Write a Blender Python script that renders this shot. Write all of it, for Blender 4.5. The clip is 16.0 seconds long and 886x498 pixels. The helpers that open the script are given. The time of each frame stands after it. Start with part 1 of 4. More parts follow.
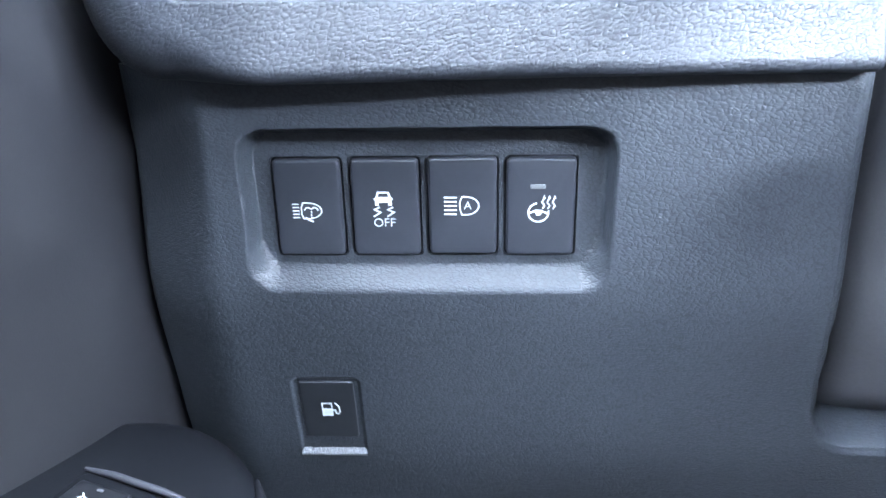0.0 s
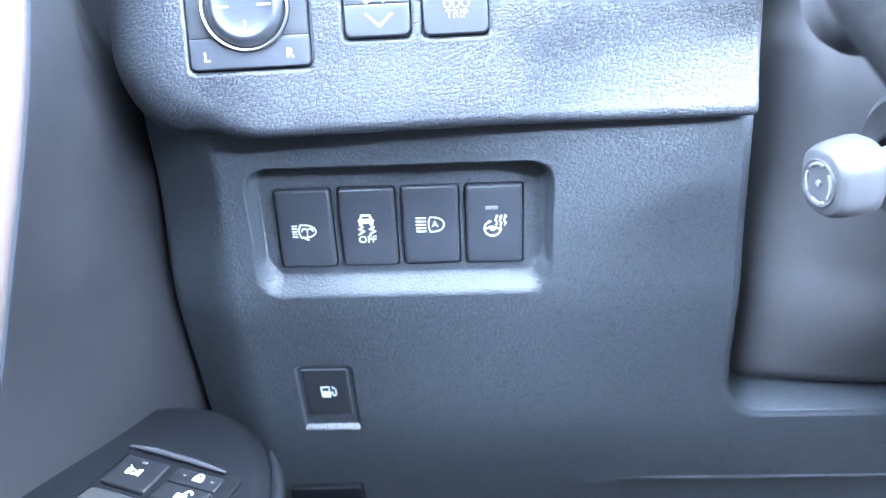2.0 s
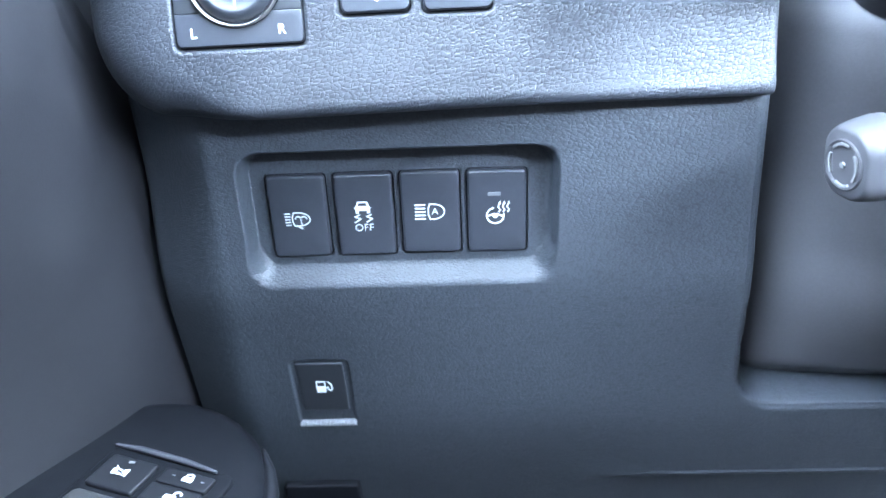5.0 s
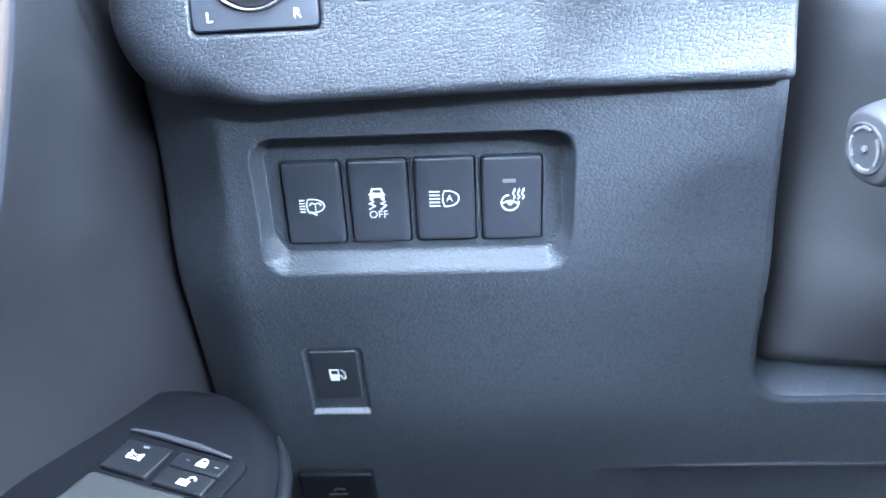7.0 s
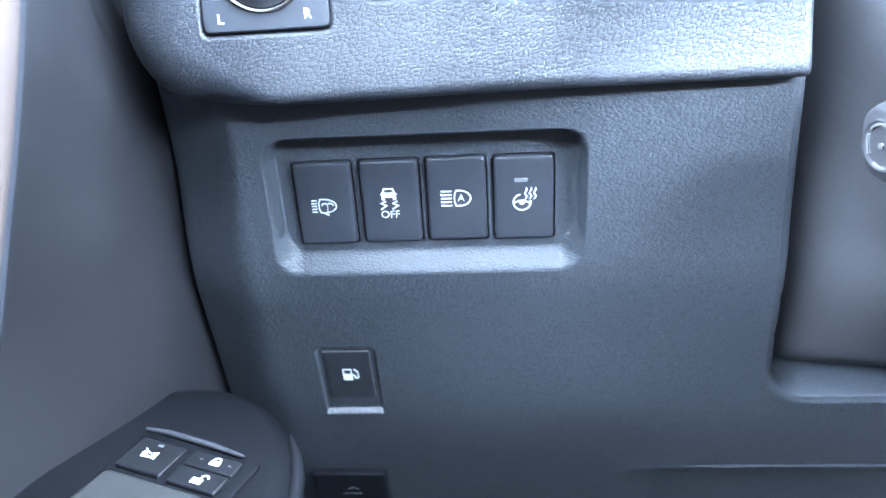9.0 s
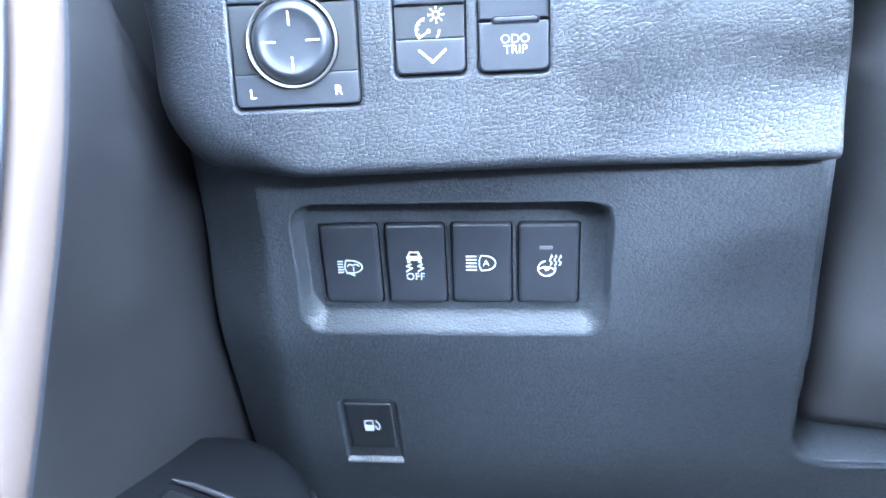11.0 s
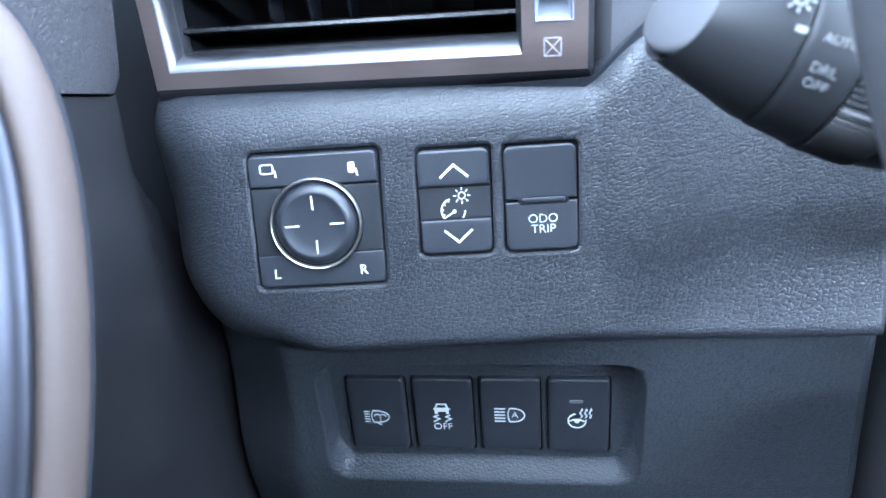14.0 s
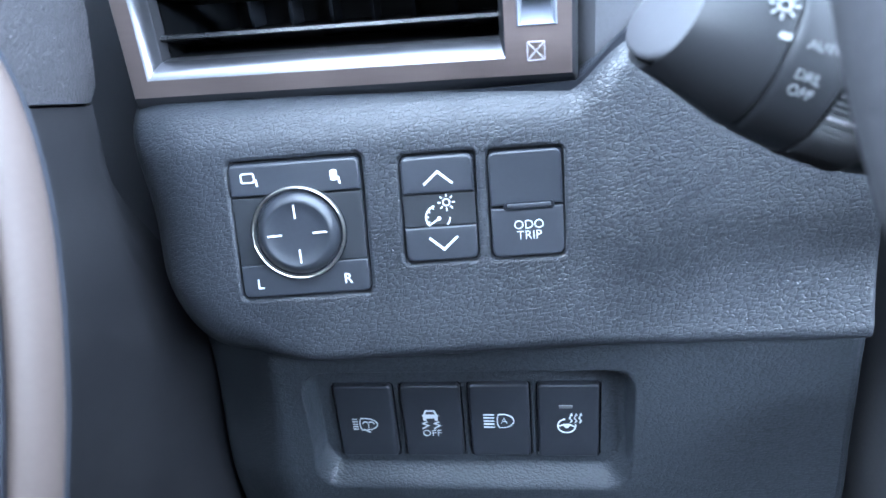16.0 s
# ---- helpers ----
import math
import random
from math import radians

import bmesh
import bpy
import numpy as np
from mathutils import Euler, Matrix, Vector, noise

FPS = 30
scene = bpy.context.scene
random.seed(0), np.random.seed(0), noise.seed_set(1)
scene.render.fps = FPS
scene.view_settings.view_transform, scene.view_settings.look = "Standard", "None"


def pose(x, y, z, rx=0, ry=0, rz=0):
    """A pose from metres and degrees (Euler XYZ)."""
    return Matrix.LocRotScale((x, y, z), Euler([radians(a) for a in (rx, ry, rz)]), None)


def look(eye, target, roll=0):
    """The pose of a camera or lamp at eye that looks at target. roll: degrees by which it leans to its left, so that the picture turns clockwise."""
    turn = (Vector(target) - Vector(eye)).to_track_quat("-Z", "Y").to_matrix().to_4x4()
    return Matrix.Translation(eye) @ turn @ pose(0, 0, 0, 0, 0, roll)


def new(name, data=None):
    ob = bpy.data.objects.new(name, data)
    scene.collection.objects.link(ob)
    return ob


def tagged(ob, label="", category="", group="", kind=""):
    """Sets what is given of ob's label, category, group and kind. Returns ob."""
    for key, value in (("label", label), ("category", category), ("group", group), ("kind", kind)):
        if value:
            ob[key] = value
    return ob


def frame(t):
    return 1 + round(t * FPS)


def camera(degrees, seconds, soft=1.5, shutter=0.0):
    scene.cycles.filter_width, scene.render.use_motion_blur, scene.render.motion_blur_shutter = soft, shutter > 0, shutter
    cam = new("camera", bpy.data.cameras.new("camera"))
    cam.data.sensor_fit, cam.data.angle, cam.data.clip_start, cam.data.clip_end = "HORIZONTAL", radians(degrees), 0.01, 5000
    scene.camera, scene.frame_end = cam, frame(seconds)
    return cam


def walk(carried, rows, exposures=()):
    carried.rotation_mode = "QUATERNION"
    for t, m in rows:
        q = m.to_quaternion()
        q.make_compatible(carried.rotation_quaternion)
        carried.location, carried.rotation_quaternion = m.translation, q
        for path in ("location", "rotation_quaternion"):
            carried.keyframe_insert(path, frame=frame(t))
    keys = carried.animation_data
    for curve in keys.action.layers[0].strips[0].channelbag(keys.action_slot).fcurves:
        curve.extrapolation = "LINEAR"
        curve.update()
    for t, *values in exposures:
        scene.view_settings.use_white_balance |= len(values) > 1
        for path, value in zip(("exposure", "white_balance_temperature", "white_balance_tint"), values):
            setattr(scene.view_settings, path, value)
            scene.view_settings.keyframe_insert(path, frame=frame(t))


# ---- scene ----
cam = camera(63.0, 16.0)
PATH = [
    (0, (0.00673, 0.00024, 0.65661), (-0.10334, 1.84928, -0.09767), -1.33),
    (0.5, (0.00889, 0.00291, 0.6588), (-0.06636, 1.84878, -0.10742), -1.27),
    (1, (0.01219, 0.00377, 0.65967), (-0.08306, 1.84681, -0.11114), -1.89),
    (1.5, (0.00724, -0.00057, 0.66434), (-0.05492, 1.83048, -0.13778), -2.10),
    (1.7, (0.00958, -0.01528, 0.67302), (-0.04791, 1.81123, -0.13973), -2.31),
    (1.8, (0.01445, -0.02467, 0.67673), (-0.06533, 1.80284, -0.13187), -2.50),
    (2, (0.01764, -0.04131, 0.68713), (-0.07597, 1.78364, -0.12575), -2.73),
    (2.5, (0.01609, -0.0396, 0.68424), (-0.08897, 1.78042, -0.13823), -2.83),
    (3, (0.01646, -0.03583, 0.68251), (-0.08984, 1.78332, -0.14174), -2.85),
    (3.5, (0.01334, -0.03425, 0.68161), (-0.07403, 1.78362, -0.14768), -2.70),
    (3.7, (0.01538, -0.03217, 0.68243), (-0.07902, 1.78656, -0.14421), -2.77),
    (5.8, (0.01337, -0.03084, 0.67966), (-0.05248, 1.78491, -0.15623), -2.62),
    (6, (0.01322, -0.03155, 0.67943), (-0.06364, 1.78433, -0.15524), -2.66),
    (6.5, (0.01427, -0.02924, 0.67862), (-0.07695, 1.78453, -0.15919), -2.79),
    (7, (0.01366, -0.03159, 0.67704), (-0.09674, 1.78161, -0.15968), -2.90),
    (7.5, (0.01307, -0.0314, 0.67751), (-0.10905, 1.77804, -0.16571), -3.08),
    (8, (0.01327, -0.03133, 0.6778), (-0.12695, 1.77376, -0.1719), -3.34),
    (10.3, (0.01901, -0.02582, 0.67587), (-0.16203, 1.78948, -0.14383), -3.20),
    (10.5, (0.01897, -0.02313, 0.68333), (-0.16857, 1.77753, -0.16665), -3.07),
    (11, (0.01425, -0.02225, 0.70027), (-0.19731, 1.77785, -0.14525), -3.16),
    (11.5, (0.01306, -0.00857, 0.73812), (-0.23493, 1.78864, -0.10362), -3.71),
    (12, (0.01261, 0.00188, 0.75265), (-0.25616, 1.80222, -0.07591), -3.93),
    (12.5, (0.01212, 0.00187, 0.75031), (-0.2684, 1.80246, -0.0738), -4.17),
    (13, (0.01134, 0.00347, 0.7452), (-0.26617, 1.80205, -0.08429), -4.38),
    (13.5, (0.01144, 0.00468, 0.74723), (-0.25976, 1.79819, -0.09524), -4.55),
    (14, (0.01231, 0.00483, 0.74883), (-0.25562, 1.79454, -0.10273), -4.75),
    (14.5, (0.01129, 0.00409, 0.74928), (-0.2514, 1.7923, -0.10706), -4.91),
    (15, (0.01164, 0.00635, 0.74921), (-0.2487, 1.79356, -0.10991), -5.08),
    (15.5, (0.01321, 0.00652, 0.75185), (-0.24246, 1.79157, -0.11314), -5.27),
    (16, (0.01434, 0.0092, 0.75086), (-0.23474, 1.79442, -0.11572), -5.29),
]
LIGHT = [(0, 0.35, 7200, 14), (0.4, 0.85, 7200, 14), (1.5, 0.95, 7200, 14), (1.8, 1.13, 6800, 12), (2.2, 0.74, 6600, 11), (3.5, 0.45, 6650, 10), (8, 0.55, 6650, 10), (10.5, 0.65, 6650, 10),
         (11.3, 0.25, 6500, 10), (11.6, -0.05, 6550, 10), (12.1, -0.90, 6500, 10), (12.6, -1.10, 6500, 10), (14, -1.01, 6500, 10), (16, -0.95, 6550, 10)]
walk(cam, [(t, look(eye, target, roll)) for t, eye, target, roll in PATH], LIGHT)

# ---------------------------------------------------------------- lens
cam.data.dof.use_dof = True
cam.data.dof.focus_distance = 0.235
cam.data.dof.aperture_fstop = 13.0

# ---------------------------------------------------------------- world and window light
world = bpy.data.worlds.new("sky")
scene.world = world
world.use_nodes = True
wn = world.node_tree
sky = wn.nodes.new("ShaderNodeTexSky")
sky.sky_type, sky.sun_disc = "NISHITA", False
sky.sun_elevation, sky.sun_rotation = radians(48), radians(210)
wn.nodes["Background"].inputs[1].default_value = 0.15
wn.links.new(sky.outputs[0], wn.nodes["Background"].inputs[0])


def window_light(name, eye, target, w, h, watts, colour):
    data = bpy.data.lights.new(name, "AREA")
    data.shape, data.size, data.size_y, data.energy, data.color = "RECTANGLE", w, h, watts, colour
    ob = new(name, data)
    ob.matrix_world = look(eye, target)
    return ob


COOL = (0.61, 0.80, 1.06)
window_light("sky_window_light", (-0.46, -0.20, 1.42), (0.05, 0.12, 0.68), 1.0, 0.5, 260.0, COOL)
window_light("windscreen_light", (0.53, 0.12, 1.08), (0.50, -0.02, 0.12), 1.30, 0.64, 165.0, COOL)
window_light("rear_window_light", (0.64, -0.60, 1.02), (0.25, 0.2, 0.68), 0.46, 0.30, 190.0, COOL)
window_light("rear_side_window_light", (0.98, -0.58, 0.98), (0.20, 0.2, 0.70), 0.7, 0.36, 420.0, COOL)


# ---------------------------------------------------------------- materials
def material(name, colour, rough=0.5, metal=0.0, spec=0.5, grain=0.0, grain_size=0.0018, fine=0.0, fine_size=0.0004,
             vary=0.12, stretch=(1, 1, 1), streak=0.0, rough_vary=0.06, coat=0.0, turn=0.0):
    """A surface with colour drift at two scales, an optional pebbled hide grain and an optional fine texture."""
    m = bpy.data.materials.new(name)
    m.use_nodes = True
    t, n = m.node_tree, m.node_tree.nodes
    b = n["Principled BSDF"]
    b.inputs["Metallic"].default_value = metal
    b.inputs["Specular IOR Level"].default_value = spec
    b.inputs["Coat Weight"].default_value = coat
    b.inputs["Coat Roughness"].default_value = 0.25
    co = n.new("ShaderNodeTexCoord")
    mp = n.new("ShaderNodeMapping")
    mp.vector_type = "TEXTURE"
    mp.inputs["Rotation"].default_value = (0, radians(turn), 0)
    mp.inputs["Scale"].default_value = [1 / v for v in stretch]
    t.links.new(co.outputs["Object"], mp.inputs["Vector"])
    big, small = n.new("ShaderNodeTexNoise"), n.new("ShaderNodeTexNoise")
    big.inputs["Scale"].default_value, small.inputs["Scale"].default_value = 38.0, 900.0
    big.inputs["Detail"].default_value, small.inputs["Detail"].default_value = 3.0, 2.0
    t.links.new(co.outputs["Object"], big.inputs["Vector"])
    t.links.new(mp.outputs[0], small.inputs["Vector"])
    mix = n.new("ShaderNodeMath")
    mix.operation = "ADD"
    t.links.new(big.outputs["Fac"], mix.inputs[0])
    t.links.new(small.outputs["Fac"], mix.inputs[1])
    ramp = n.new("ShaderNodeMapRange")
    ramp.inputs["From Min"].default_value, ramp.inputs["From Max"].default_value = 0.6, 1.4
    ramp.inputs["To Min"].default_value, ramp.inputs["To Max"].default_value = 1 - vary, 1 + vary
    t.links.new(mix.outputs[0], ramp.inputs["Value"])
    col = n.new("ShaderNodeVectorMath")
    col.operation = "SCALE"
    col.inputs[0].default_value = colour[:3]
    t.links.new(ramp.outputs[0], col.inputs["Scale"])
    t.links.new(col.outputs[0], b.inputs["Base Color"])
    rr = n.new("ShaderNodeMapRange")
    rr.inputs["From Min"].default_value, rr.inputs["From Max"].default_value = 0.3, 0.7
    rr.inputs["To Min"].default_value, rr.inputs["To Max"].default_value = rough - rough_vary, rough + rough_vary
    t.links.new(big.outputs["Fac"], rr.inputs["Value"])
    t.links.new(rr.outputs[0], b.inputs["Roughness"])
    last = None
    if grain:
        # warped cells, squeezed along one direction: domed pebbles between thin creases, some of them run together
        warp = n.new("ShaderNodeTexNoise")
        warp.inputs["Scale"].default_value, warp.inputs["Detail"].default_value = 0.55 / grain_size, 1.0
        t.links.new(mp.outputs[0], warp.inputs["Vector"])
        sub = n.new("ShaderNodeVectorMath")
        sub.operation = "SUBTRACT"
        sub.inputs[1].default_value = (0.5, 0.5, 0.5)
        t.links.new(warp.outputs["Color"], sub.inputs[0])
        sc = n.new("ShaderNodeVectorMath")
        sc.operation = "SCALE"
        sc.inputs["Scale"].default_value = grain_size * 1.3
        t.links.new(sub.outputs[0], sc.inputs[0])
        add = n.new("ShaderNodeVectorMath")
        add.operation = "ADD"
        t.links.new(mp.outputs[0], add.inputs[0])
        t.links.new(sc.outputs[0], add.inputs[1])
        cells, domes = n.new("ShaderNodeTexVoronoi"), n.new("ShaderNodeTexVoronoi")
        cells.feature, domes.feature = "DISTANCE_TO_EDGE", "SMOOTH_F1"
        domes.inputs["Smoothness"].default_value = 0.35
        for v in (cells, domes):
            v.inputs["Scale"].default_value = 1.0 / grain_size
            t.links.new(add.outputs[0], v.inputs["Vector"])
        up = n.new("ShaderNodeMapRange")
        up.interpolation_type = "SMOOTHSTEP"
        up.inputs["From Max"].default_value = 0.15
        t.links.new(cells.outputs["Distance"], up.inputs["Value"])
        crown = n.new("ShaderNodeMath")
        crown.operation = "MULTIPLY"
        crown.inputs[1].default_value = 0.55
        t.links.new(up.outputs[0], crown.inputs[0])
        dome = n.new("ShaderNodeMath")
        dome.operation = "MULTIPLY_ADD"
        dome.inputs[1].default_value = -0.80
        t.links.new(domes.outputs["Distance"], dome.inputs[0])
        t.links.new(crown.outputs[0], dome.inputs[2])
        fold = n.new("ShaderNodeTexNoise")
        fold.inputs["Scale"].default_value, fold.inputs["Detail"].default_value = 0.42 / grain_size, 2.0
        t.links.new(mp.outputs[0], fold.inputs["Vector"])
        merge = n.new("ShaderNodeMapRange")
        merge.inputs["From Min"].default_value, merge.inputs["From Max"].default_value = 0.45, 0.65
        merge.inputs["To Max"].default_value = 0.35
        t.links.new(fold.outputs["Fac"], merge.inputs["Value"])
        both = n.new("ShaderNodeMix")
        both.data_type = "FLOAT"
        t.links.new(merge.outputs[0], both.inputs[0])
        t.links.new(dome.outputs[0], both.inputs[2])
        both.inputs[3].default_value = 0.0
        # shade between the pebbles is put into the colour: creases darker than crowns
        crease_shade = n.new("ShaderNodeMapRange")
        crease_shade.inputs["To Min"].default_value, crease_shade.inputs["To Max"].default_value = 0.68, 1.05
        t.links.new(up.outputs[0], crease_shade.inputs["Value"])
        shaded_tone = n.new("ShaderNodeMath")
        shaded_tone.operation = "MULTIPLY"
        t.links.new(ramp.outputs[0], shaded_tone.inputs[0])
        t.links.new(crease_shade.outputs[0], shaded_tone.inputs[1])
        t.links.new(shaded_tone.outputs[0], col.inputs["Scale"])
        bump = n.new("ShaderNodeBump")
        bump.inputs["Strength"].default_value = grain
        bump.inputs["Distance"].default_value = grain_size * 0.17
        t.links.new(both.outputs[0], bump.inputs["Height"])
        last = bump
    if fine:
        f = n.new("ShaderNodeTexNoise")
        f.inputs["Scale"].default_value, f.inputs["Detail"].default_value = 1 / fine_size, 2.0
        t.links.new(mp.outputs[0], f.inputs["Vector"])
        bump = n.new("ShaderNodeBump")
        bump.inputs["Strength"].default_value = fine
        bump.inputs["Distance"].default_value = fine_size * 0.2
        t.links.new(f.outputs["Fac"], bump.inputs["Height"])
        if last:
            t.links.new(last.outputs[0], bump.inputs["Normal"])
        last = bump
    if last:
        t.links.new(last.outputs[0], b.inputs["Normal"])
    return m


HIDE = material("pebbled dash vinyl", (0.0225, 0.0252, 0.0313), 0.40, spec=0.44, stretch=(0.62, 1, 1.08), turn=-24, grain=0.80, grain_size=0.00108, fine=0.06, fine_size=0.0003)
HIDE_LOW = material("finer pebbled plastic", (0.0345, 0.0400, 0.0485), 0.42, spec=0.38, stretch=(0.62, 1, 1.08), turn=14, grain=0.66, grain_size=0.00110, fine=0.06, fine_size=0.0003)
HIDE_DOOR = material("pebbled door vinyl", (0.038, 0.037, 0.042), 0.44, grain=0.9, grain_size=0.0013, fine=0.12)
SMOOTH = material("smooth matt charcoal plastic", (0.034, 0.035, 0.041), 0.48, fine=0.3, fine_size=0.0005)
COLUMN = material("smooth column plastic", (0.058, 0.058, 0.065), 0.48, fine=0.35, fine_size=0.0006)
CAP = material("switch cap plastic", (0.022, 0.025, 0.032), 0.42, fine=0.3, fine_size=0.00025, vary=0.06)
CAP_DARK = material("dark switch plate plastic", (0.016, 0.018, 0.022), 0.44, fine=0.3, fine_size=0.00025, vary=0.06)
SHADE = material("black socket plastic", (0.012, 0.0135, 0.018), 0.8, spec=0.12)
VANE = material("black vent plastic", (0.003, 0.0033, 0.004), 0.45, spec=0.2, fine=0.2)
SLAT = material("satin black slat plastic", (0.008, 0.0085, 0.010), 0.30, spec=0.5, fine=0.1)
# Far paler than the panel: the ledge's highlight is put into its colour.
LEDGE_LIT = material("coarse grained ledge plastic, highlight in colour", (0.17, 0.177, 0.19), 0.33, stretch=(1.5, 1, 0.4), grain=1.0, grain_size=0.00111)
CARD = material("smooth door card plastic", (0.0085, 0.0085, 0.0108), 0.55, fine=0.3, fine_size=0.0006)
STALK_INK = material("worn white stalk marking", (0.17, 0.174, 0.18), 0.5, vary=0.05)
FAINT = material("faint grey marking", (0.035, 0.036, 0.038), 0.5, vary=0.05)
MARK = material("pale grey moulded mark", (0.30, 0.28, 0.30), 0.5, vary=0.05)
INK = material("white printed marking", (0.60, 0.63, 0.65), 0.45, vary=0.04)
INK_DIM = material("faded marking", (0.11, 0.114, 0.118), 0.5, vary=0.05)
CHROME = material("polished ring metal", (0.58, 0.55, 0.51), 0.34, metal=1.0, vary=0.03)
# Warm tint stands in for brown seats reflected in the trim.
SATIN = material("brushed satin trim, warm reflection tint", (0.225, 0.174, 0.164), 0.38, metal=0.8, fine=0.12, fine_size=0.0004, vary=0.05, stretch=(0.08, 1, 1))
SATIN_DARK = material("dark satin trim edge", (0.07, 0.07, 0.078), 0.36, metal=0.7, vary=0.05)
PULL = material("satin silver door pull", (0.036, 0.037, 0.048), 0.46, metal=0.75, fine=0.08, vary=0.04)
SILVER = material("satin silver trim", (0.125, 0.125, 0.138), 0.36, metal=0.95, vary=0.03, rough_vary=0.02)
# Pale blue tone stands for the sky reflected in the scoop.
SCOOP_SKY = material("satin silver with painted sky reflection", (0.24, 0.255, 0.30), 0.42, metal=0.6, vary=0.03, rough_vary=0.02)
TAUPE = material("taupe handle surround", (0.058, 0.044, 0.040), 0.55, metal=0.0, spec=0.2, fine=0.2, vary=0.08)
STALK = material("smooth stalk plastic", (0.016, 0.0165, 0.0185), 0.45, spec=0.18, fine=0.2, vary=0.06)
STALK_TIP = material("pale grey stalk end", (0.050, 0.050, 0.056), 0.48, vary=0.06)
KNOB = material("grey adjuster plastic", (0.054, 0.054, 0.061), 0.48, fine=0.2, vary=0.06)
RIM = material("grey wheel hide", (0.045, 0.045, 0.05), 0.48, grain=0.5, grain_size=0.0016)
ROCKER = material("grey window rocker plastic", (0.026, 0.026, 0.027), 0.5, spec=0.2, vary=0.05)
GLOSS = material("soft black armrest plastic", (0.0042, 0.0047, 0.0062), 0.58, spec=0.09, fine=0.15, vary=0.08)
KEY = material("black armrest key plastic", (0.0065, 0.007, 0.009), 0.42, spec=0.3, vary=0.06)
LINING = material("charcoal roof lining", (0.06, 0.06, 0.06), 0.9, fine=0.4, fine_size=0.0015)
CARPET = material("dark floor carpet", (0.012, 0.012, 0.013), 0.95, fine=0.8, fine_size=0.003)
BROWN = material("brown seat trim", (0.022, 0.016, 0.013), 0.6, grain=0.4, grain_size=0.003)


# ---------------------------------------------------------------- mesh helpers
class Geo:
    def __init__(self):
        self.v, self.f = [], []

    def add(self, v, f):
        k = len(self.v)
        self.v += [tuple(p) for p in v]
        self.f += [tuple(i + k for i in q) for q in f]
        return self

    def moved(self, m):
        self.v = [tuple(m @ Vector(p)) for p in self.v]
        return self


def mesh_of(name, g, mat, sharp=35):
    me = bpy.data.meshes.new(name)
    me.from_pydata(g.v, [], g.f)
    me.update()
    me.polygons.foreach_set("use_smooth", [True] * len(me.polygons))
    if sharp:
        me.set_sharp_from_angle(angle=radians(sharp))
    me.materials.append(mat)
    return me


def thing(name, m, label, category, group="", kind=""):
    ob = new(name)
    ob.empty_display_size = 0.01
    ob.matrix_basis = m
    return tagged(ob, label, category, group, kind)


def part(name, g, mat, parent, label="", sharp=35):
    """One mesh under a thing or a part, in the thing's own frame."""
    ob = new(name, mesh_of(name, g, mat, sharp))
    ob.parent = parent
    return tagged(ob, label)


def solid(name, g, mat, label, category, kind="", sharp=35):
    return tagged(new(name, mesh_of(name, g, mat, sharp)), label, category, kind=kind)


def rrect(w, h, r, cx=0.0, cy=0.0, n=6):
    pts = []
    for sx, sy, a0 in ((1, 1, 0), (-1, 1, 90), (-1, -1, 180), (1, -1, 270)):
        for i in range(n + 1):
            a = radians(a0 + 90 * i / n)
            pts.append((cx + sx * (w / 2 - r) + r * math.cos(a), cy + sy * (h / 2 - r) + r * math.sin(a)))
    return pts


def disc(r, cx=0.0, cy=0.0, n=40):
    return [(cx + r * math.cos(2 * math.pi * i / n), cy + r * math.sin(2 * math.pi * i / n)) for i in range(n)]


def inset(poly, d):
    out, n = [], len(poly)
    for i in range(n):
        a, b, c = Vector(poly[i - 1]), Vector(poly[i]), Vector(poly[(i + 1) % n])
        e, f = (b - a), (c - b)
        e = e.normalized() if e.length > 1e-9 else f.normalized()
        f = f.normalized() if f.length > 1e-9 else e
        na, nb = Vector((-e.y, e.x)), Vector((-f.y, f.x))
        m = (na + nb)
        k = max(0.35, 1 + na.dot(nb))
        out.append(tuple(b + m * (d / k)))
    return out


def loops(rings, cap=True, base=False):
    """A skin over rings of equal length, each a list of points."""
    g, n = Geo(), len(rings[0])
    g.v = [tuple(p) for r in rings for p in r]
    for k in range(len(rings) - 1):
        for i in range(n):
            j = (i + 1) % n
            g.f.append((k * n + i, k * n + j, (k + 1) * n + j, (k + 1) * n + i))
    if cap:
        g.f.append(tuple((len(rings) - 1) * n + i for i in range(n)))
    if base:
        g.f.append(tuple(reversed(range(n))))
    return g


def puck(poly, top, bottom, bevel=0.0005, crown=0.0, tilt=0.0, segs=4):
    """A plate with a rounded front edge; crown lifts its middle, tilt leans its front about the u axis."""
    rings = [[(x, y, bottom) for x, y in poly], [(x, y, top - bevel) for x, y in poly]]
    for i in range(1, segs + 1):
        a = math.pi / 2 * i / segs
        rings.append([(x, y, top - bevel + bevel * math.sin(a)) for x, y in inset(poly, bevel * (1 - math.cos(a)))])
    last = inset(poly, bevel)
    cx, cy = sum(p[0] for p in last) / len(last), sum(p[1] for p in last) / len(last)
    for s in (0.85, 0.6, 0.3):
        rings.append([(cx + (x - cx) * s, cy + (y - cy) * s, top + crown * (1 - s * s)) for x, y in last])
    if tilt:
        rings = [[(x, y, n + tilt * (y - cy)) for x, y, n in r] for r in rings]
    return loops(rings, True, True)


def flat(poly, n0, h=0.00012):
    return loops([[(x, y, n0 - 0.0002) for x, y in poly], [(x, y, n0 + h) for x, y in poly]], True, False)


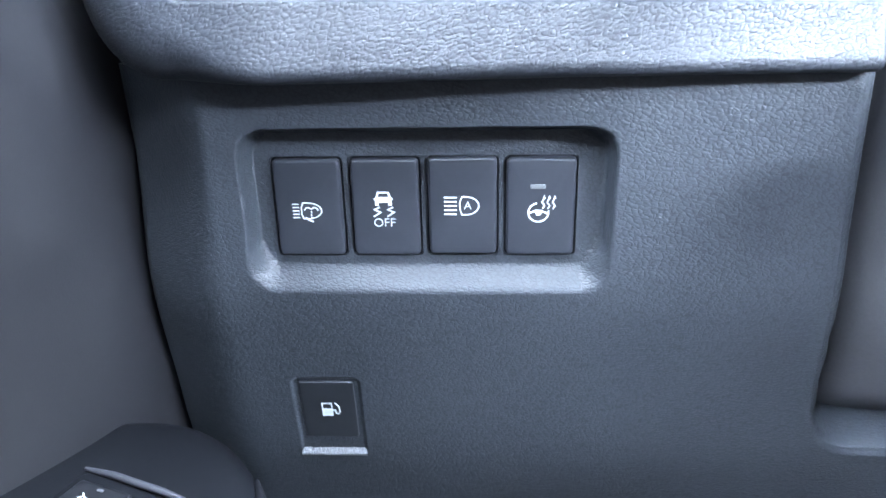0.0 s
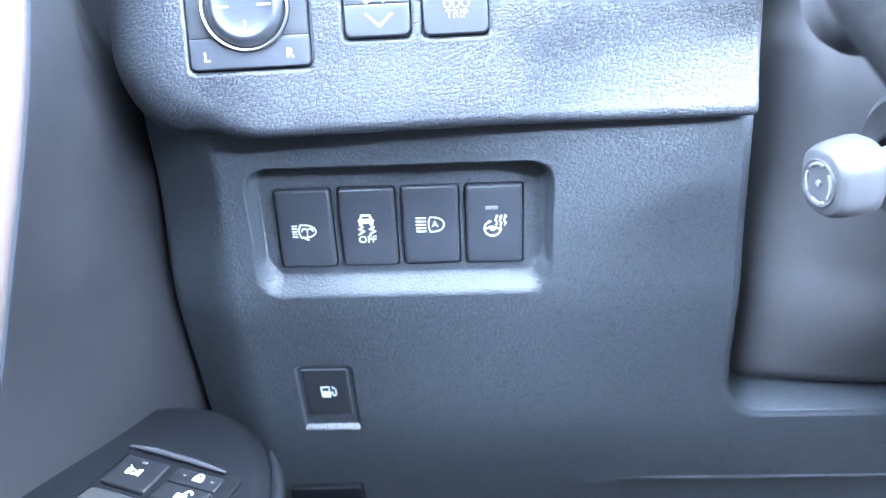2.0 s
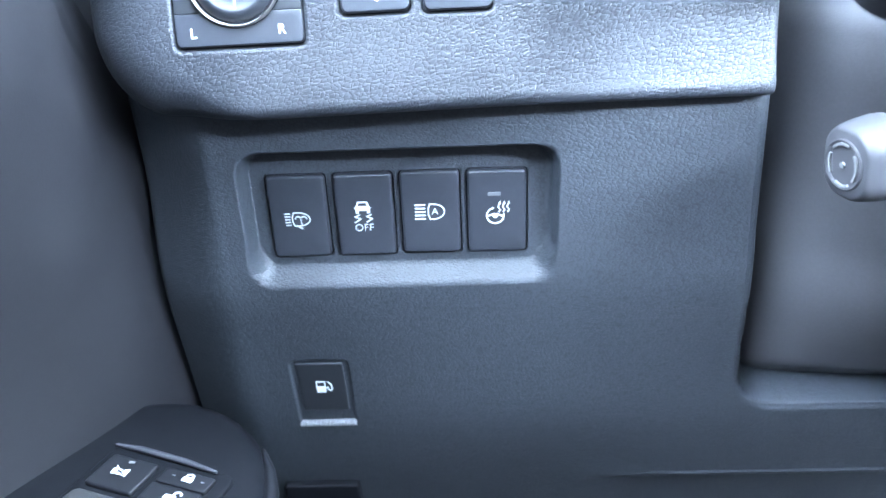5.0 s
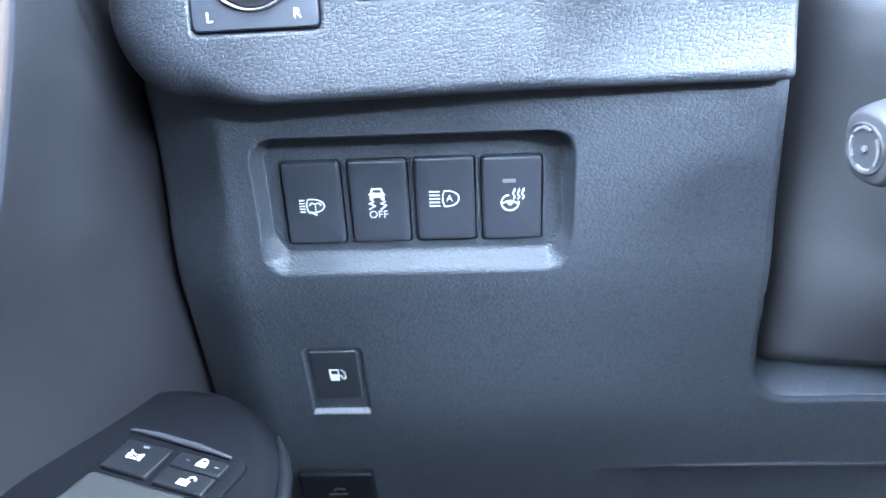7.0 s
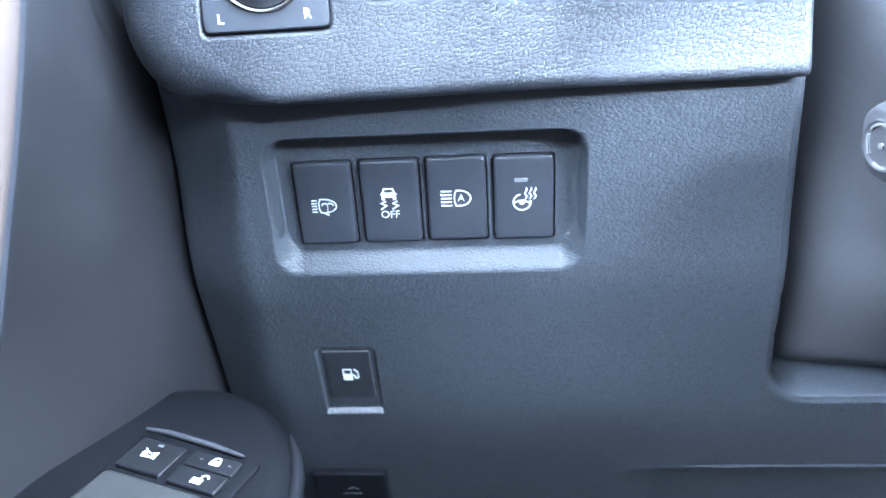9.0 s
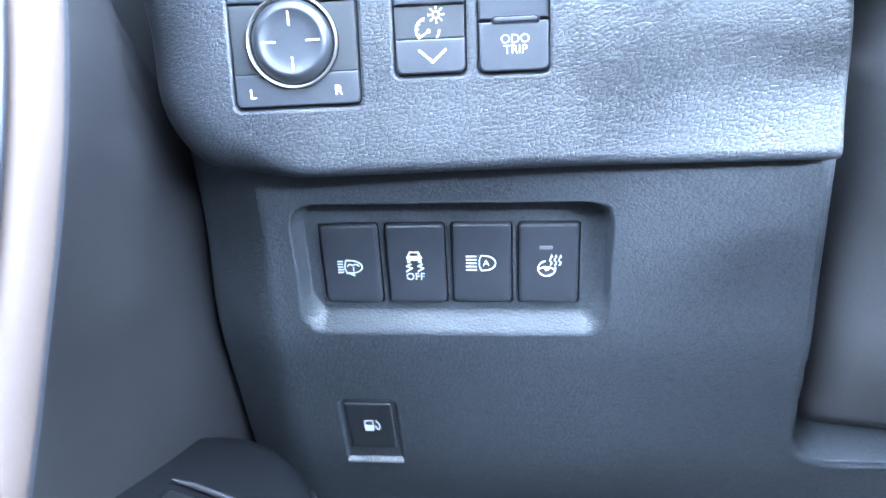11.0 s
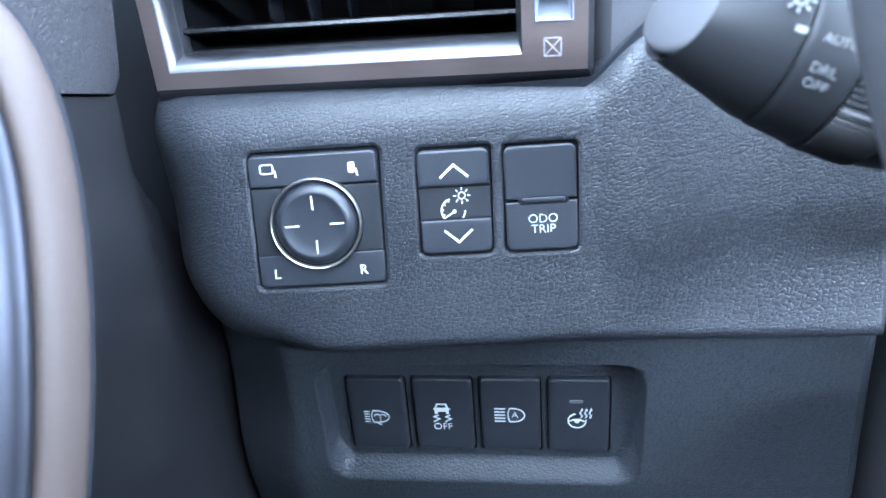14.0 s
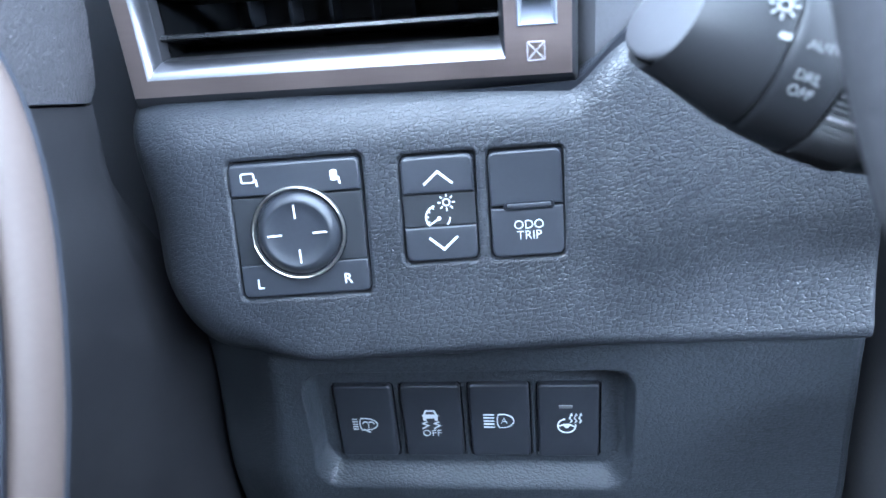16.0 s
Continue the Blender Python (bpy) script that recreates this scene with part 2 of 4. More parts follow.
def stroke(pts, w, n0, closed=False, h=0.00012):
    """A raised printed line of width w along points."""
    g, k = Geo(), len(pts)
    left, right = [], []
    for i in range(k):
        a = Vector(pts[i - 1]) if (i or closed) else Vector(pts[0])
        b = Vector(pts[i])
        c = Vector(pts[(i + 1) % k]) if (i < k - 1 or closed) else b
        e = (b - a).normalized() if (b - a).length > 1e-9 else (c - b).normalized()
        f = (c - b).normalized() if (c - b).length > 1e-9 else e
        na, nb = Vector((-e.y, e.x)), Vector((-f.y, f.x))
        m = (na + nb) * (w * 0.385 / max(0.4, 1 + na.dot(nb)))
        left.append(b + m)
        right.append(b - m)
    g.v = [(p.x, p.y, n0 + h) for p in left] + [(p.x, p.y, n0 + h) for p in right] + \
          [(p.x, p.y, n0 - 0.0002) for p in left] + [(p.x, p.y, n0 - 0.0002) for p in right]
    for i in range(k if closed else k - 1):
        j = (i + 1) % k
        g.f += [(k + i, k + j, j, i), (i, j, 2 * k + j, 2 * k + i), (k + j, k + i, 3 * k + i, 3 * k + j)]
    if not closed:
        g.f += [(0, 2 * k, 3 * k, k), (2 * k - 1, 4 * k - 1, 3 * k - 1, k - 1)]
    return g


def lettering(text, size, cx, cy, n0, wide=1.0, bold=0.0):
    """Raised letters, centred."""
    cu = bpy.data.curves.new("letters", "FONT")
    cu.body, cu.size, cu.align_x, cu.align_y, cu.extrude, cu.offset = text, size, "CENTER", "CENTER", 0.00012, bold - 0.00008
    cu.resolution_u = 4
    ob = bpy.data.objects.new("letters", cu)
    scene.collection.objects.link(ob)
    dg = bpy.context.evaluated_depsgraph_get()
    dg.update()
    me = ob.evaluated_get(dg).to_mesh()
    g = Geo()
    g.v = [(cx + wide * v.co.x, cy + v.co.y, n0 + v.co.z) for v in me.vertices]
    g.f = [tuple(p.vertices) for p in me.polygons]
    ob.evaluated_get(dg).to_mesh_clear()
    bpy.data.objects.remove(ob)
    bpy.data.curves.remove(cu)
    return g


def join(*gs):
    g = Geo()
    for o in gs:
        g.add(o.v, o.f)
    return g


def box(x0, x1, y0, y1, z0, z1):
    g = Geo()
    g.v = [(x, y, z) for x in (x0, x1) for y in (y0, y1) for z in (z0, z1)]
    g.f = [(0, 1, 3, 2), (4, 6, 7, 5), (0, 4, 5, 1), (2, 3, 7, 6), (0, 2, 6, 4), (1, 5, 7, 3)]
    return g


def soft_box(x0, x1, y0, y1, z0, z1, r=0.004):
    p = rrect(x1 - x0, y1 - y0, r, (x0 + x1) / 2, (y0 + y1) / 2)
    return puck(p, z1, z0, r * 0.8)


def tube(path, radii, n=32, cap=True):
    """A round skin along a path, with a radius at each point."""
    rings, path = [], [Vector(p) for p in path]
    side = None
    for i, p in enumerate(path):
        t = (path[min(i + 1, len(path) - 1)] - path[max(i - 1, 0)]).normalized()
        if side is None:
            side = t.orthogonal().normalized()
        side = (side - t * side.dot(t)).normalized()
        other = t.cross(side)
        rings.append([p + radii[i] * (math.cos(a) * side + math.sin(a) * other) for a in (2 * math.pi * k / n for k in range(n))])
    return loops(rings, cap, cap)


def lathe(profile, n=48):
    """Turned about the local n axis; profile: (radius, height)."""
    rings = [[(r * math.cos(2 * math.pi * k / n), r * math.sin(2 * math.pi * k / n), h) for k in range(n)] for r, h in profile]
    return loops(rings, True, True)


def ramp(t):
    t = np.clip(t, 0, 1)
    return t * t * (3 - 2 * t)


def lines(a, b, step, edges=(), fine=0.0003, span=0.0024):
    """Grid lines from a to b, closer together round the edges given."""
    every = list(np.arange(a, b, step)) + [b]
    for e in edges:
        every += list(np.arange(e - span, e + span, fine))
    every = sorted(v for v in every if a <= v <= b)
    out = [a]
    for v in every[1:]:
        if v - out[-1] > fine * 0.7:
            out.append(v)
    out[-1] = b
    return np.array(out)


def relief(X, Y, Z, keep=None, back=0.012):
    """A panel: its front from grids of places, and a turned-back rim along its border."""
    r, c = X.shape
    g = Geo()
    g.v = [tuple(p) for p in np.stack([X, Y, Z], -1).reshape(-1, 3).tolist()]
    faces = []
    for i in range(r - 1):
        for j in range(c - 1):
            if keep is None or keep[i, j] or keep[i + 1, j + 1]:
                faces.append((i * c + j, i * c + j + 1, (i + 1) * c + j + 1, (i + 1) * c + j))
    count = {}
    for q in faces:
        for a, b in zip(q, q[1:] + q[:1]):
            count[(a, b)] = True
    rim = [(a, b) for a, b in count if (b, a) not in count]
    ends, k = {}, len(g.v)
    for a, b in rim:
        for p in (a, b):
            if p not in ends:
                ends[p] = len(g.v)
                x, y, z = g.v[p]
                g.v.append((x, y + back, z))
    g.f = faces + [(b, a, ends[a], ends[b]) for a, b in rim]
    return g


def relief_zone(X, Y, Z, zone, k, back):
    """The cells of one zone of a panel; the panel's own border is turned back."""
    r, c = X.shape
    pts = np.stack([X, Y, Z], -1).reshape(-1, 3).tolist()
    g, used = Geo(), {}

    def at(p, d=0.0):
        if (p, d) not in used:
            used[(p, d)] = len(g.v)
            g.v.append((pts[p][0], pts[p][1] + d, pts[p][2]))
        return used[(p, d)]

    for i, j in zip(*np.nonzero(zone == k)):
        i, j = int(i), int(j)
        a, b, e, d = i * c + j, i * c + j + 1, (i + 1) * c + j + 1, (i + 1) * c + j
        g.f.append((at(a), at(b), at(e), at(d)))
        for on, p, q in ((i == 0, a, b), (j == c - 2, b, e), (i == r - 2, e, d), (j == 0, d, a)):
            if on:
                g.f.append((at(q), at(p), at(p, back), at(q, back)))
    return g


def in_rect(X, Z, x0, x1, z0, z1, r):
    """How far inside a rounded rectangle (negative outside)."""
    qx, qz = np.abs(X - (x0 + x1) / 2) - (x1 - x0) / 2 + r, np.abs(Z - (z0 + z1) / 2) - (z1 - z0) / 2 + r
    return r - (np.hypot(np.maximum(qx, 0), np.maximum(qz, 0)) + np.minimum(np.maximum(qx, qz), 0))


# ---------------------------------------------------------------- the cabin that closes the place
solid("floor", box(-0.16, 1.40, -1.35, 0.78, -0.02, 0.0), CARPET, "dark carpeted floor of the car cabin", "floor", "structure")
solid("ceiling", box(-0.20, 1.40, -1.35, 0.30, 1.24, 1.26), LINING, "charcoal fabric roof lining of the cabin", "ceiling", "structure")
solid("wall_front", box(-0.16, 1.40, 0.74, 0.78, 0.0, 0.80), CARPET, "dark carpeted front wall of the footwell", "wall", "structure")
solid("wall_left", join(box(-0.20, -0.16, -1.35, 0.235, 0.0, 0.88), box(-0.20, -0.16, 0.235, 0.78, 0.0, 1.24), box(-0.20, -0.16, -1.35, -0.88, 0.88, 1.24),
                        box(-0.20, -0.16, -0.88, 0.235, 1.20, 1.24)), SMOOTH, "dark plastic side wall with a window opening", "wall", "structure")
solid("wall_right", join(box(1.36, 1.40, -1.35, 0.78, 0.0, 0.82), box(1.36, 1.40, 0.2, 0.78, 0.82, 1.24), box(1.36, 1.40, -1.35, -0.9, 0.82, 1.24),
                         box(1.36, 1.40, -0.9, 0.2, 1.2, 1.24)), SMOOTH, "far side wall of the cabin with a window opening", "wall", "structure")
# The nearer wall is unseen, added to keep rear light off low panels.
solid("wall_back_and_light_block", join(box(-0.16, 0.60, -0.38, -0.34, 0.0, 0.95), box(0.60, 1.36, -0.38, -0.34, 0.0, 0.95), box(-0.16, 1.36, -0.66, -0.62, 0.0, 0.83), box(-0.16, 1.36, -0.66, -0.62, 1.18, 1.24)), BROWN, "brown back wall and unseen wall added to block rear light", "wall", "structure")
solid("dash_top", join(box(-0.106, 1.36, 0.232, 0.74, 0.775, 0.80), box(-0.106, 1.36, 0.30, 0.305, 0.42, 0.775)), SHADE,
      "dark dashboard body behind the trim panels", "dashboard", "structure")
solid("dash_side", box(-0.1095, -0.106, 0.245, 0.74, 0.60, 0.80), SMOOTH, "dark plastic end of the dashboard beside the door", "dashboard", "structure")

# ---------------------------------------------------------------- upper trim panel
U_X = Vector((1, 0.085, 0)).normalized()
U_V = (Vector((0, 0.22, 1)) - U_X * Vector((0, 0.22, 1)).dot(U_X)).normalized()
U_N = U_X.cross(U_V)


def frame_at(p, u, v, n):
    return Matrix(((u.x, v.x, n.x, p[0]), (u.y, v.y, n.y, p[1]), (u.z, v.z, n.z, p[2]), (0, 0, 0, 1)))


def up_plane(x, z):
    return 0.05476 + 0.085 * x + 0.22 * z


UP_BOXES = {"mirror": (-0.0731, -0.0337, 0.6472, 0.6882, 0.0032), "dimmer": (-0.0235, -0.0013, 0.6548, 0.6867, 0.0030), "trip": (0.0017, 0.0237, 0.6544, 0.6864, 0.0030)}
ZB, ZT = 0.6272, 0.7024
xs = lines(-0.1100, 0.1117, 0.0016, [v for b in UP_BOXES.values() for v in b[:2]])
vs = lines(ZB, ZT, 0.0016, sorted({v for b in UP_BOXES.values() for v in b[2:4]} | {ZB + 0.002}))
X, V = np.meshgrid(xs, vs)
top = ZT + np.clip((X - 0.0262) * 1.02, 0, 0.064)
Z = np.where(X < 0.0262, V, ZB + (V - ZB) * (top - ZB) / (ZT - ZB))
over = X - 0.0300
soft_over = 0.5 * (over + np.sqrt(over ** 2 + 0.004 ** 2))
high = ramp((Z - 0.632) / 0.035)
swell = 0.065 * soft_over * (1 - high) + 0.0105 * (1 - np.exp(-soft_over / 0.016)) * high
Y = up_plane(X, Z) + 0.15 * (Z - ZB) * ramp((X - 0.026) / 0.05) - swell + 0.0007 * np.exp(-((X - 0.0290) / 0.0045) ** 2) * ramp((Z - 0.634) / 0.02)
Y = Y - 0.0015 * ramp((0.652 - Z) / 0.024) * ramp((X + 0.075) / 0.03)
Rl, Rb = 0.033 - 0.007 * ramp((Z - 0.662) / 0.036), 0.0045 + 0.022 * ramp((-0.050 - X) / 0.05)
ql, qb = np.clip((Rl - (X + 0.1100)) / Rl, 0, 1), np.clip((Rb - (Z - ZB)) / Rb, 0, 1)
q = np.hypot(ql, qb)
deep = np.where(q > 0, (ql ** 2 * (0.040 - 0.012 * ramp((Z - 0.662) / 0.036)) + qb ** 2 * np.minimum(Rb, 0.016)) / np.maximum(q ** 2, 1e-9), 0)
Y = Y + deep * (1 - np.sqrt(np.maximum(0, 1 - np.minimum(q, 1) ** 2)))
qt = np.clip((0.0135 - (top - Z)) / 0.0135, 0, 1)
Y = Y + 0.0115 * (1 - np.sqrt(np.maximum(0, 1 - qt ** 2)))
qr = np.clip((0.002 - (0.1117 - X)) / 0.002, 0, 1)
Y = Y + 0.002 * (1 - np.sqrt(np.maximum(0, 1 - qr ** 2)))
for x0, x1, z0, z1, d in UP_BOXES.values():
    s = in_rect(X, Z, x0, x1, z0, z1, 0.0022)
    Y = Y + d * ramp(s / 0.0005) + 0.0004 * ramp((s + 0.0009) / 0.0009)
Z = Z - 0.0017 * np.clip((0.645 - Z) / 0.018, 0, 1)
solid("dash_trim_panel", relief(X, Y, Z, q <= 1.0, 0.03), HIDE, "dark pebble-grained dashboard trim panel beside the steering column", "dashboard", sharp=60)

# ---------------------------------------------------------------- lower knee panel
SWITCH_X = (-0.0477, -0.0235, 0.0005, 0.0245)
SW_W, SW_H, SW_Z, SW_Y = 0.0226, 0.0328, 0.5838, 0.2120
xs = lines(-0.1085, 0.30, 0.0018, [x + s * SW_W / 2 for x in SWITCH_X for s in (-1, 1)] + [-0.0625, -0.0335, -0.0675, 0.0465, -0.0590, -0.0378, 0.1135, 0.1165])
zs = lines(0.39, 0.6268, 0.0018, [SW_Z - SW_H / 2, SW_Z + SW_H / 2, 0.557, 0.5635, 0.6115, 0.484, 0.4915, 0.5205, 0.518, 0.4885, 0.452, 0.444])
X, Z = np.meshgrid(xs, zs)


def knee(z):
    return np.interp(z, [0.39, 0.44, 0.48, 0.50, 0.52, 0.54, 0.557, 0.60, 0.611, 0.628], [0.2455, 0.2320, 0.2220, 0.2185, 0.2155, 0.2110, 0.2068, 0.2050, 0.2047, 0.2035])


base = sum(knee(Z + d) for d in (-0.012, -0.006, 0, 0.006, 0.012)) / 5
Y = base.copy()
w = np.maximum(0, -0.0745 - 0.02 * (0.62 - Z) - X)
soft = 0.002 + 0.012 * ramp((0.605 - Z) / 0.07)
Y = Y + (0.78 - 0.16 * ramp((0.60 - Z) / 0.08)) * (np.sqrt(w ** 2 + soft ** 2) - soft)
# the tray that holds the four push switches
w = 0.0030 + 0.0058 * ramp((0.574 - Z) / 0.010)
t = ramp(in_rect(X + 0.0014 * ramp((0.578 - Z) / 0.012) * (X < 0), Z, -0.0668, 0.0462, 0.5561, 0.6110, 0.0100) / w)
Y = Y + (0.2138 - Y) * t
for x in SWITCH_X:
    s = in_rect(X, Z, x - SW_W / 2, x + SW_W / 2, SW_Z - SW_H / 2, SW_Z + SW_H / 2, 0.0018)
    Y = Y + 0.003 * ramp(s / 0.0005)
# the pocket of the fuel flap switch
w = 0.0014
t = ramp(in_rect(X, Z, -0.0616, -0.0362, 0.4822, 0.5206, 0.0034) / w)
Y = Y + 0.0008 * t
# the cut-out round the steering column
side = np.interp(Z, [0.39, 0.500, 0.526, 0.5765, 0.6253], [0.1260, 0.1225, 0.1203, 0.1155, 0.1127])
a, b, r = X - side, Z - 0.4885, 0.018
inside = np.where((a < r) & (b < r), r - np.hypot(np.maximum(r - a, 0), np.maximum(r - b, 0)), np.minimum(a, b))
inside = np.where((a < 0) | (b < 0), np.minimum(np.minimum(a, b), inside), inside)
Y = Y + 0.0012 * ramp((inside + 0.003) / 0.003) + 0.040 * ramp(inside / 0.006)
# the lower lip
Y = Y + 0.004 * ramp((0.4425 - Z) / 0.003) * ramp((X - 0.06) / 0.03) - 0.0008 * np.exp(-((Z - 0.4440) / 0.001) ** 2) * ramp((X - 0.08) / 0.03)
cell = lambda A: (A[:-1, :-1] + A[1:, 1:]) / 2
cx, cz, ci = cell(X), cell(Z), cell(inside)
zone = np.zeros(cx.shape, int)
zone[(cx > -0.0710) & (cx < 0.0500) & (cz > 0.5535) & (cz < 0.6150)] = 1
zone[(cx > -0.0660) & (cx < -0.0320) & (cz > 0.4810) & (cz < 0.5240)] = 2
zone[ci > -0.0045] = 3
zone[cz < 0.4475] = 4
knee_thing = thing("knee_panel", pose(0, 0.235, 0.39), "dark grained lower dashboard panel with recessed switch tray", "dashboard")
for k, name in enumerate(("panel_face", "switch_tray", "switch_pocket", "column_cutout", "lower_lip")):
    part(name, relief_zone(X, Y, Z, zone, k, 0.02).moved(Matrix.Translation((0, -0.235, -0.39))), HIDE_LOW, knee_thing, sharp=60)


def knee_y(z):
    return float(sum(knee(z + d) for d in (-0.012, -0.006, 0, 0.006, 0.012)) / 5)


# ---------------------------------------------------------------- mirror adjuster
m = frame_at((-0.0534, up_plane(-0.0534, 0.6677), 0.6677), U_X, U_V, U_N)
mirror = thing("mirror_switch", m, "square black door mirror adjuster with a round dial", "switch")
W, H = 0.0380, 0.0396
part("socket", puck(rrect(W + 0.001, H + 0.001, 0.002), -0.0012, -0.0045, 0.0003), SHADE, mirror)
top_poly = [p for p in rrect(W, H, 0.0017) if p[1] > H / 2 - 0.009]
top_poly = [(-W / 2, H / 2 - 0.0092)] + [(W / 2, H / 2 - 0.0092)] + top_poly
low_poly = [p for p in rrect(W, H, 0.0017) if p[1] < -H / 2 + 0.009]
low_poly = low_poly + [(W / 2, -H / 2 + 0.0096), (-W / 2, -H / 2 + 0.0096)]
fold = part("fold_button", puck(top_poly, 0.0009, -0.002, 0.0007, tilt=-0.02), CAP, mirror)
pick = part("side_select_button", puck(low_poly, 0.0007, -0.002, 0.0004), CAP, mirror)
for s in (-1, 1):
    part("side_plate", puck(rrect(0.0119, 0.0202, 0.0004, s * (W / 2 - 0.00595), -0.0000), 0.0002, -0.002, 0.0003), CAP_DARK, mirror)
LOW = Matrix.Translation((-0.0003, -0.0009, 0))
part("dial_well", lathe([(0.0141, -0.002), (0.0141, 0.0006), (0.0138, 0.0009), (0.0120, 0.0009)]).moved(LOW), SHADE, mirror)
part("ring", lathe([(0.0138, -0.001), (0.0138, 0.0016), (0.01365, 0.0021), (0.0134, 0.0023), (0.01315, 0.0021), (0.0130, 0.0014), (0.0129, 0.0006)]).moved(LOW), CHROME, mirror, "thin polished silver ring")
dial = part("dial", lathe([(0.0123, -0.001), (0.0123, 0.0008), (0.0119, 0.0018), (0.0112, 0.0027), (0.0104, 0.0034), (0.0097, 0.0037), (0.0092, 0.0037), (0.0087, 0.0034),
                           (0.006, 0.0031), (0.003, 0.0030)]).moved(LOW), CAP, mirror, "black dished dial", sharp=60)
for k in range(4):
    a = k * math.pi / 2 + 0.02
    part("tick", stroke([(0.0046 * math.cos(a), 0.0046 * math.sin(a)), (0.0087 * math.cos(a), 0.0086 * math.sin(a))], 0.0006, 0.00335).moved(LOW), INK, dial)
n0 = 0.00115
part("mirror_open_symbol", join(stroke(rrect(0.0038, 0.0026, 0.0006, -0.0133, 0.0160, 3), 0.00045, n0, True), flat([(-0.0111, 0.0153), (-0.0107, 0.0157), (-0.0105, 0.0134), (-0.0111, 0.0136)], n0)), INK, fold)
part("mirror_folded_symbol", join(flat(rrect(0.0020, 0.0031, 0.0006, 0.0117, 0.0152, 3), n0), flat([(0.0127, 0.0146), (0.0132, 0.0150), (0.0136, 0.0126), (0.0130, 0.0128)], n0)), INK, fold)
part("letter_l", lettering("L", 0.0041, -0.0138, -0.0160, 0.0008, bold=0.0001), INK, pick)
part("letter_r", lettering("R", 0.0041, 0.0126, -0.0158, 0.0008, bold=0.0001), INK, pick)


# ---------------------------------------------------------------- instrument dimmer
def chevron(cx, cy, up, n0, s=0.0041):
    return stroke([(cx - s, cy - up * 0.0019), (cx, cy + up * 0.0017), (cx + s, cy - up * 0.0019)], 0.00085, n0)


m = frame_at((-0.0124, up_plane(-0.0124, 0.67075), 0.67075), U_X, U_V, U_N)
dim = thing("dimmer_switch", m, "black instrument light dimmer with up and down arrows", "switch")
W, H = 0.0208, 0.0306
part("socket", puck(rrect(W + 0.001, H + 0.001, 0.002), -0.0012, -0.0042, 0.0003), SHADE, dim)
tp = [(-W / 2, 0.0046), (W / 2, 0.0046)] + [p for p in rrect(W, H, 0.0022) if p[1] > 0.008]
lp = [p for p in rrect(W, H, 0.0022) if p[1] < -0.008] + [(W / 2, -0.0053), (-W / 2, -0.0053)]
up = part("up_button", puck(tp, 0.0012, -0.002, 0.0009, tilt=-0.02), CAP, dim)
mid = part("symbol_plate", puck(rrect(W, 0.0094, 0.0002, 0, -0.00035), 0.0002, -0.002, 0.0002), CAP_DARK, dim)
down = part("down_button", puck(lp, 0.0010, -0.002, 0.0006), CAP, dim)
part("up_arrow", chevron(0.0002, 0.0092, 1, 0.00125), INK, up)
part("down_arrow", chevron(0.0006, -0.0103, -1, 0.0011), INK, down)
arc = [(-0.0006 + 0.0035 * math.cos(radians(a)), -0.0026 + 0.0035 * math.sin(radians(a))) for a in range(105, 226, 12)]
arc2 = [(-0.0006 + 0.0035 * math.cos(radians(a)), -0.0026 + 0.0035 * math.sin(radians(a))) for a in range(-42, 8, 10)]
sun = (0.0021, 0.0017)
gs = [stroke(arc, 0.0006, 0.0003), stroke(arc2, 0.0006, 0.0003), stroke([(-0.0030, -0.0046), (-0.0003, -0.0030)], 0.0005, 0.0003), flat(disc(0.00055, -0.0003, -0.0029, 12), 0.0003),
      stroke(disc(0.0010, *sun, 20), 0.00045, 0.0003, True)]
for k in range(8):
    a = k * math.pi / 4 + math.pi / 2
    gs.append(stroke([(sun[0] + 0.0016 * math.cos(a), sun[1] + 0.0016 * math.sin(a)), (sun[0] + 0.0025 * math.cos(a), sun[1] + 0.0025 * math.sin(a))], 0.0005, 0.0003))
for a in (115, 145, 175, 205):
    c, s = math.cos(radians(a)), math.sin(radians(a))
    gs.append(stroke([(-0.0006 + 0.0034 * c, -0.0026 + 0.0034 * s), (-0.0006 + 0.0027 * c, -0.0026 + 0.0027 * s)], 0.0004, 0.0003))
part("lamp_and_gauge_symbol", join(*gs), INK, mid)

# ---------------------------------------------------------------- trip meter button
m = frame_at((0.0127, up_plane(0.0127, 0.6704), 0.6704), U_X, U_V, U_N)
trip = thing("trip_meter_switch", m, "black trip meter button below a blank cap", "switch")
part("socket", puck(rrect(W + 0.001, H + 0.001, 0.002), -0.0012, -0.0042, 0.0003), SHADE, trip)
tp = [(-W / 2, -0.0002), (W / 2, -0.0002)] + [p for p in rrect(W, H, 0.0022) if p[1] > 0.008]
lp = [p for p in rrect(W, H, 0.0022) if p[1] < -0.008] + [(W / 2, -0.0010), (-W / 2, -0.0010)]
part("blank_cap", puck(tp, 0.0009, -0.002, 0.0006), CAP, trip)
low = part("trip_button", puck(lp, 0.0009, -0.002, 0.0005), CAP, trip)
part("slot", puck(rrect(0.0146, 0.0026, 0.0011, 0.0006, -0.0005), 0.00112, -0.001, 0.0003), SHADE, trip)
part("slot_bar", puck(rrect(0.0126, 0.0013, 0.0006, 0.0006, -0.0004), 0.0015, -0.001, 0.0003), CAP, trip)
part("odo_letters", lettering("ODO", 0.0037, 0.0003, -0.0061, 0.0010, bold=0.00002), INK, low)
part("trip_letters", lettering("TRIP", 0.0037, 0.0003, -0.0092, 0.0010, bold=0.00002), INK, low)


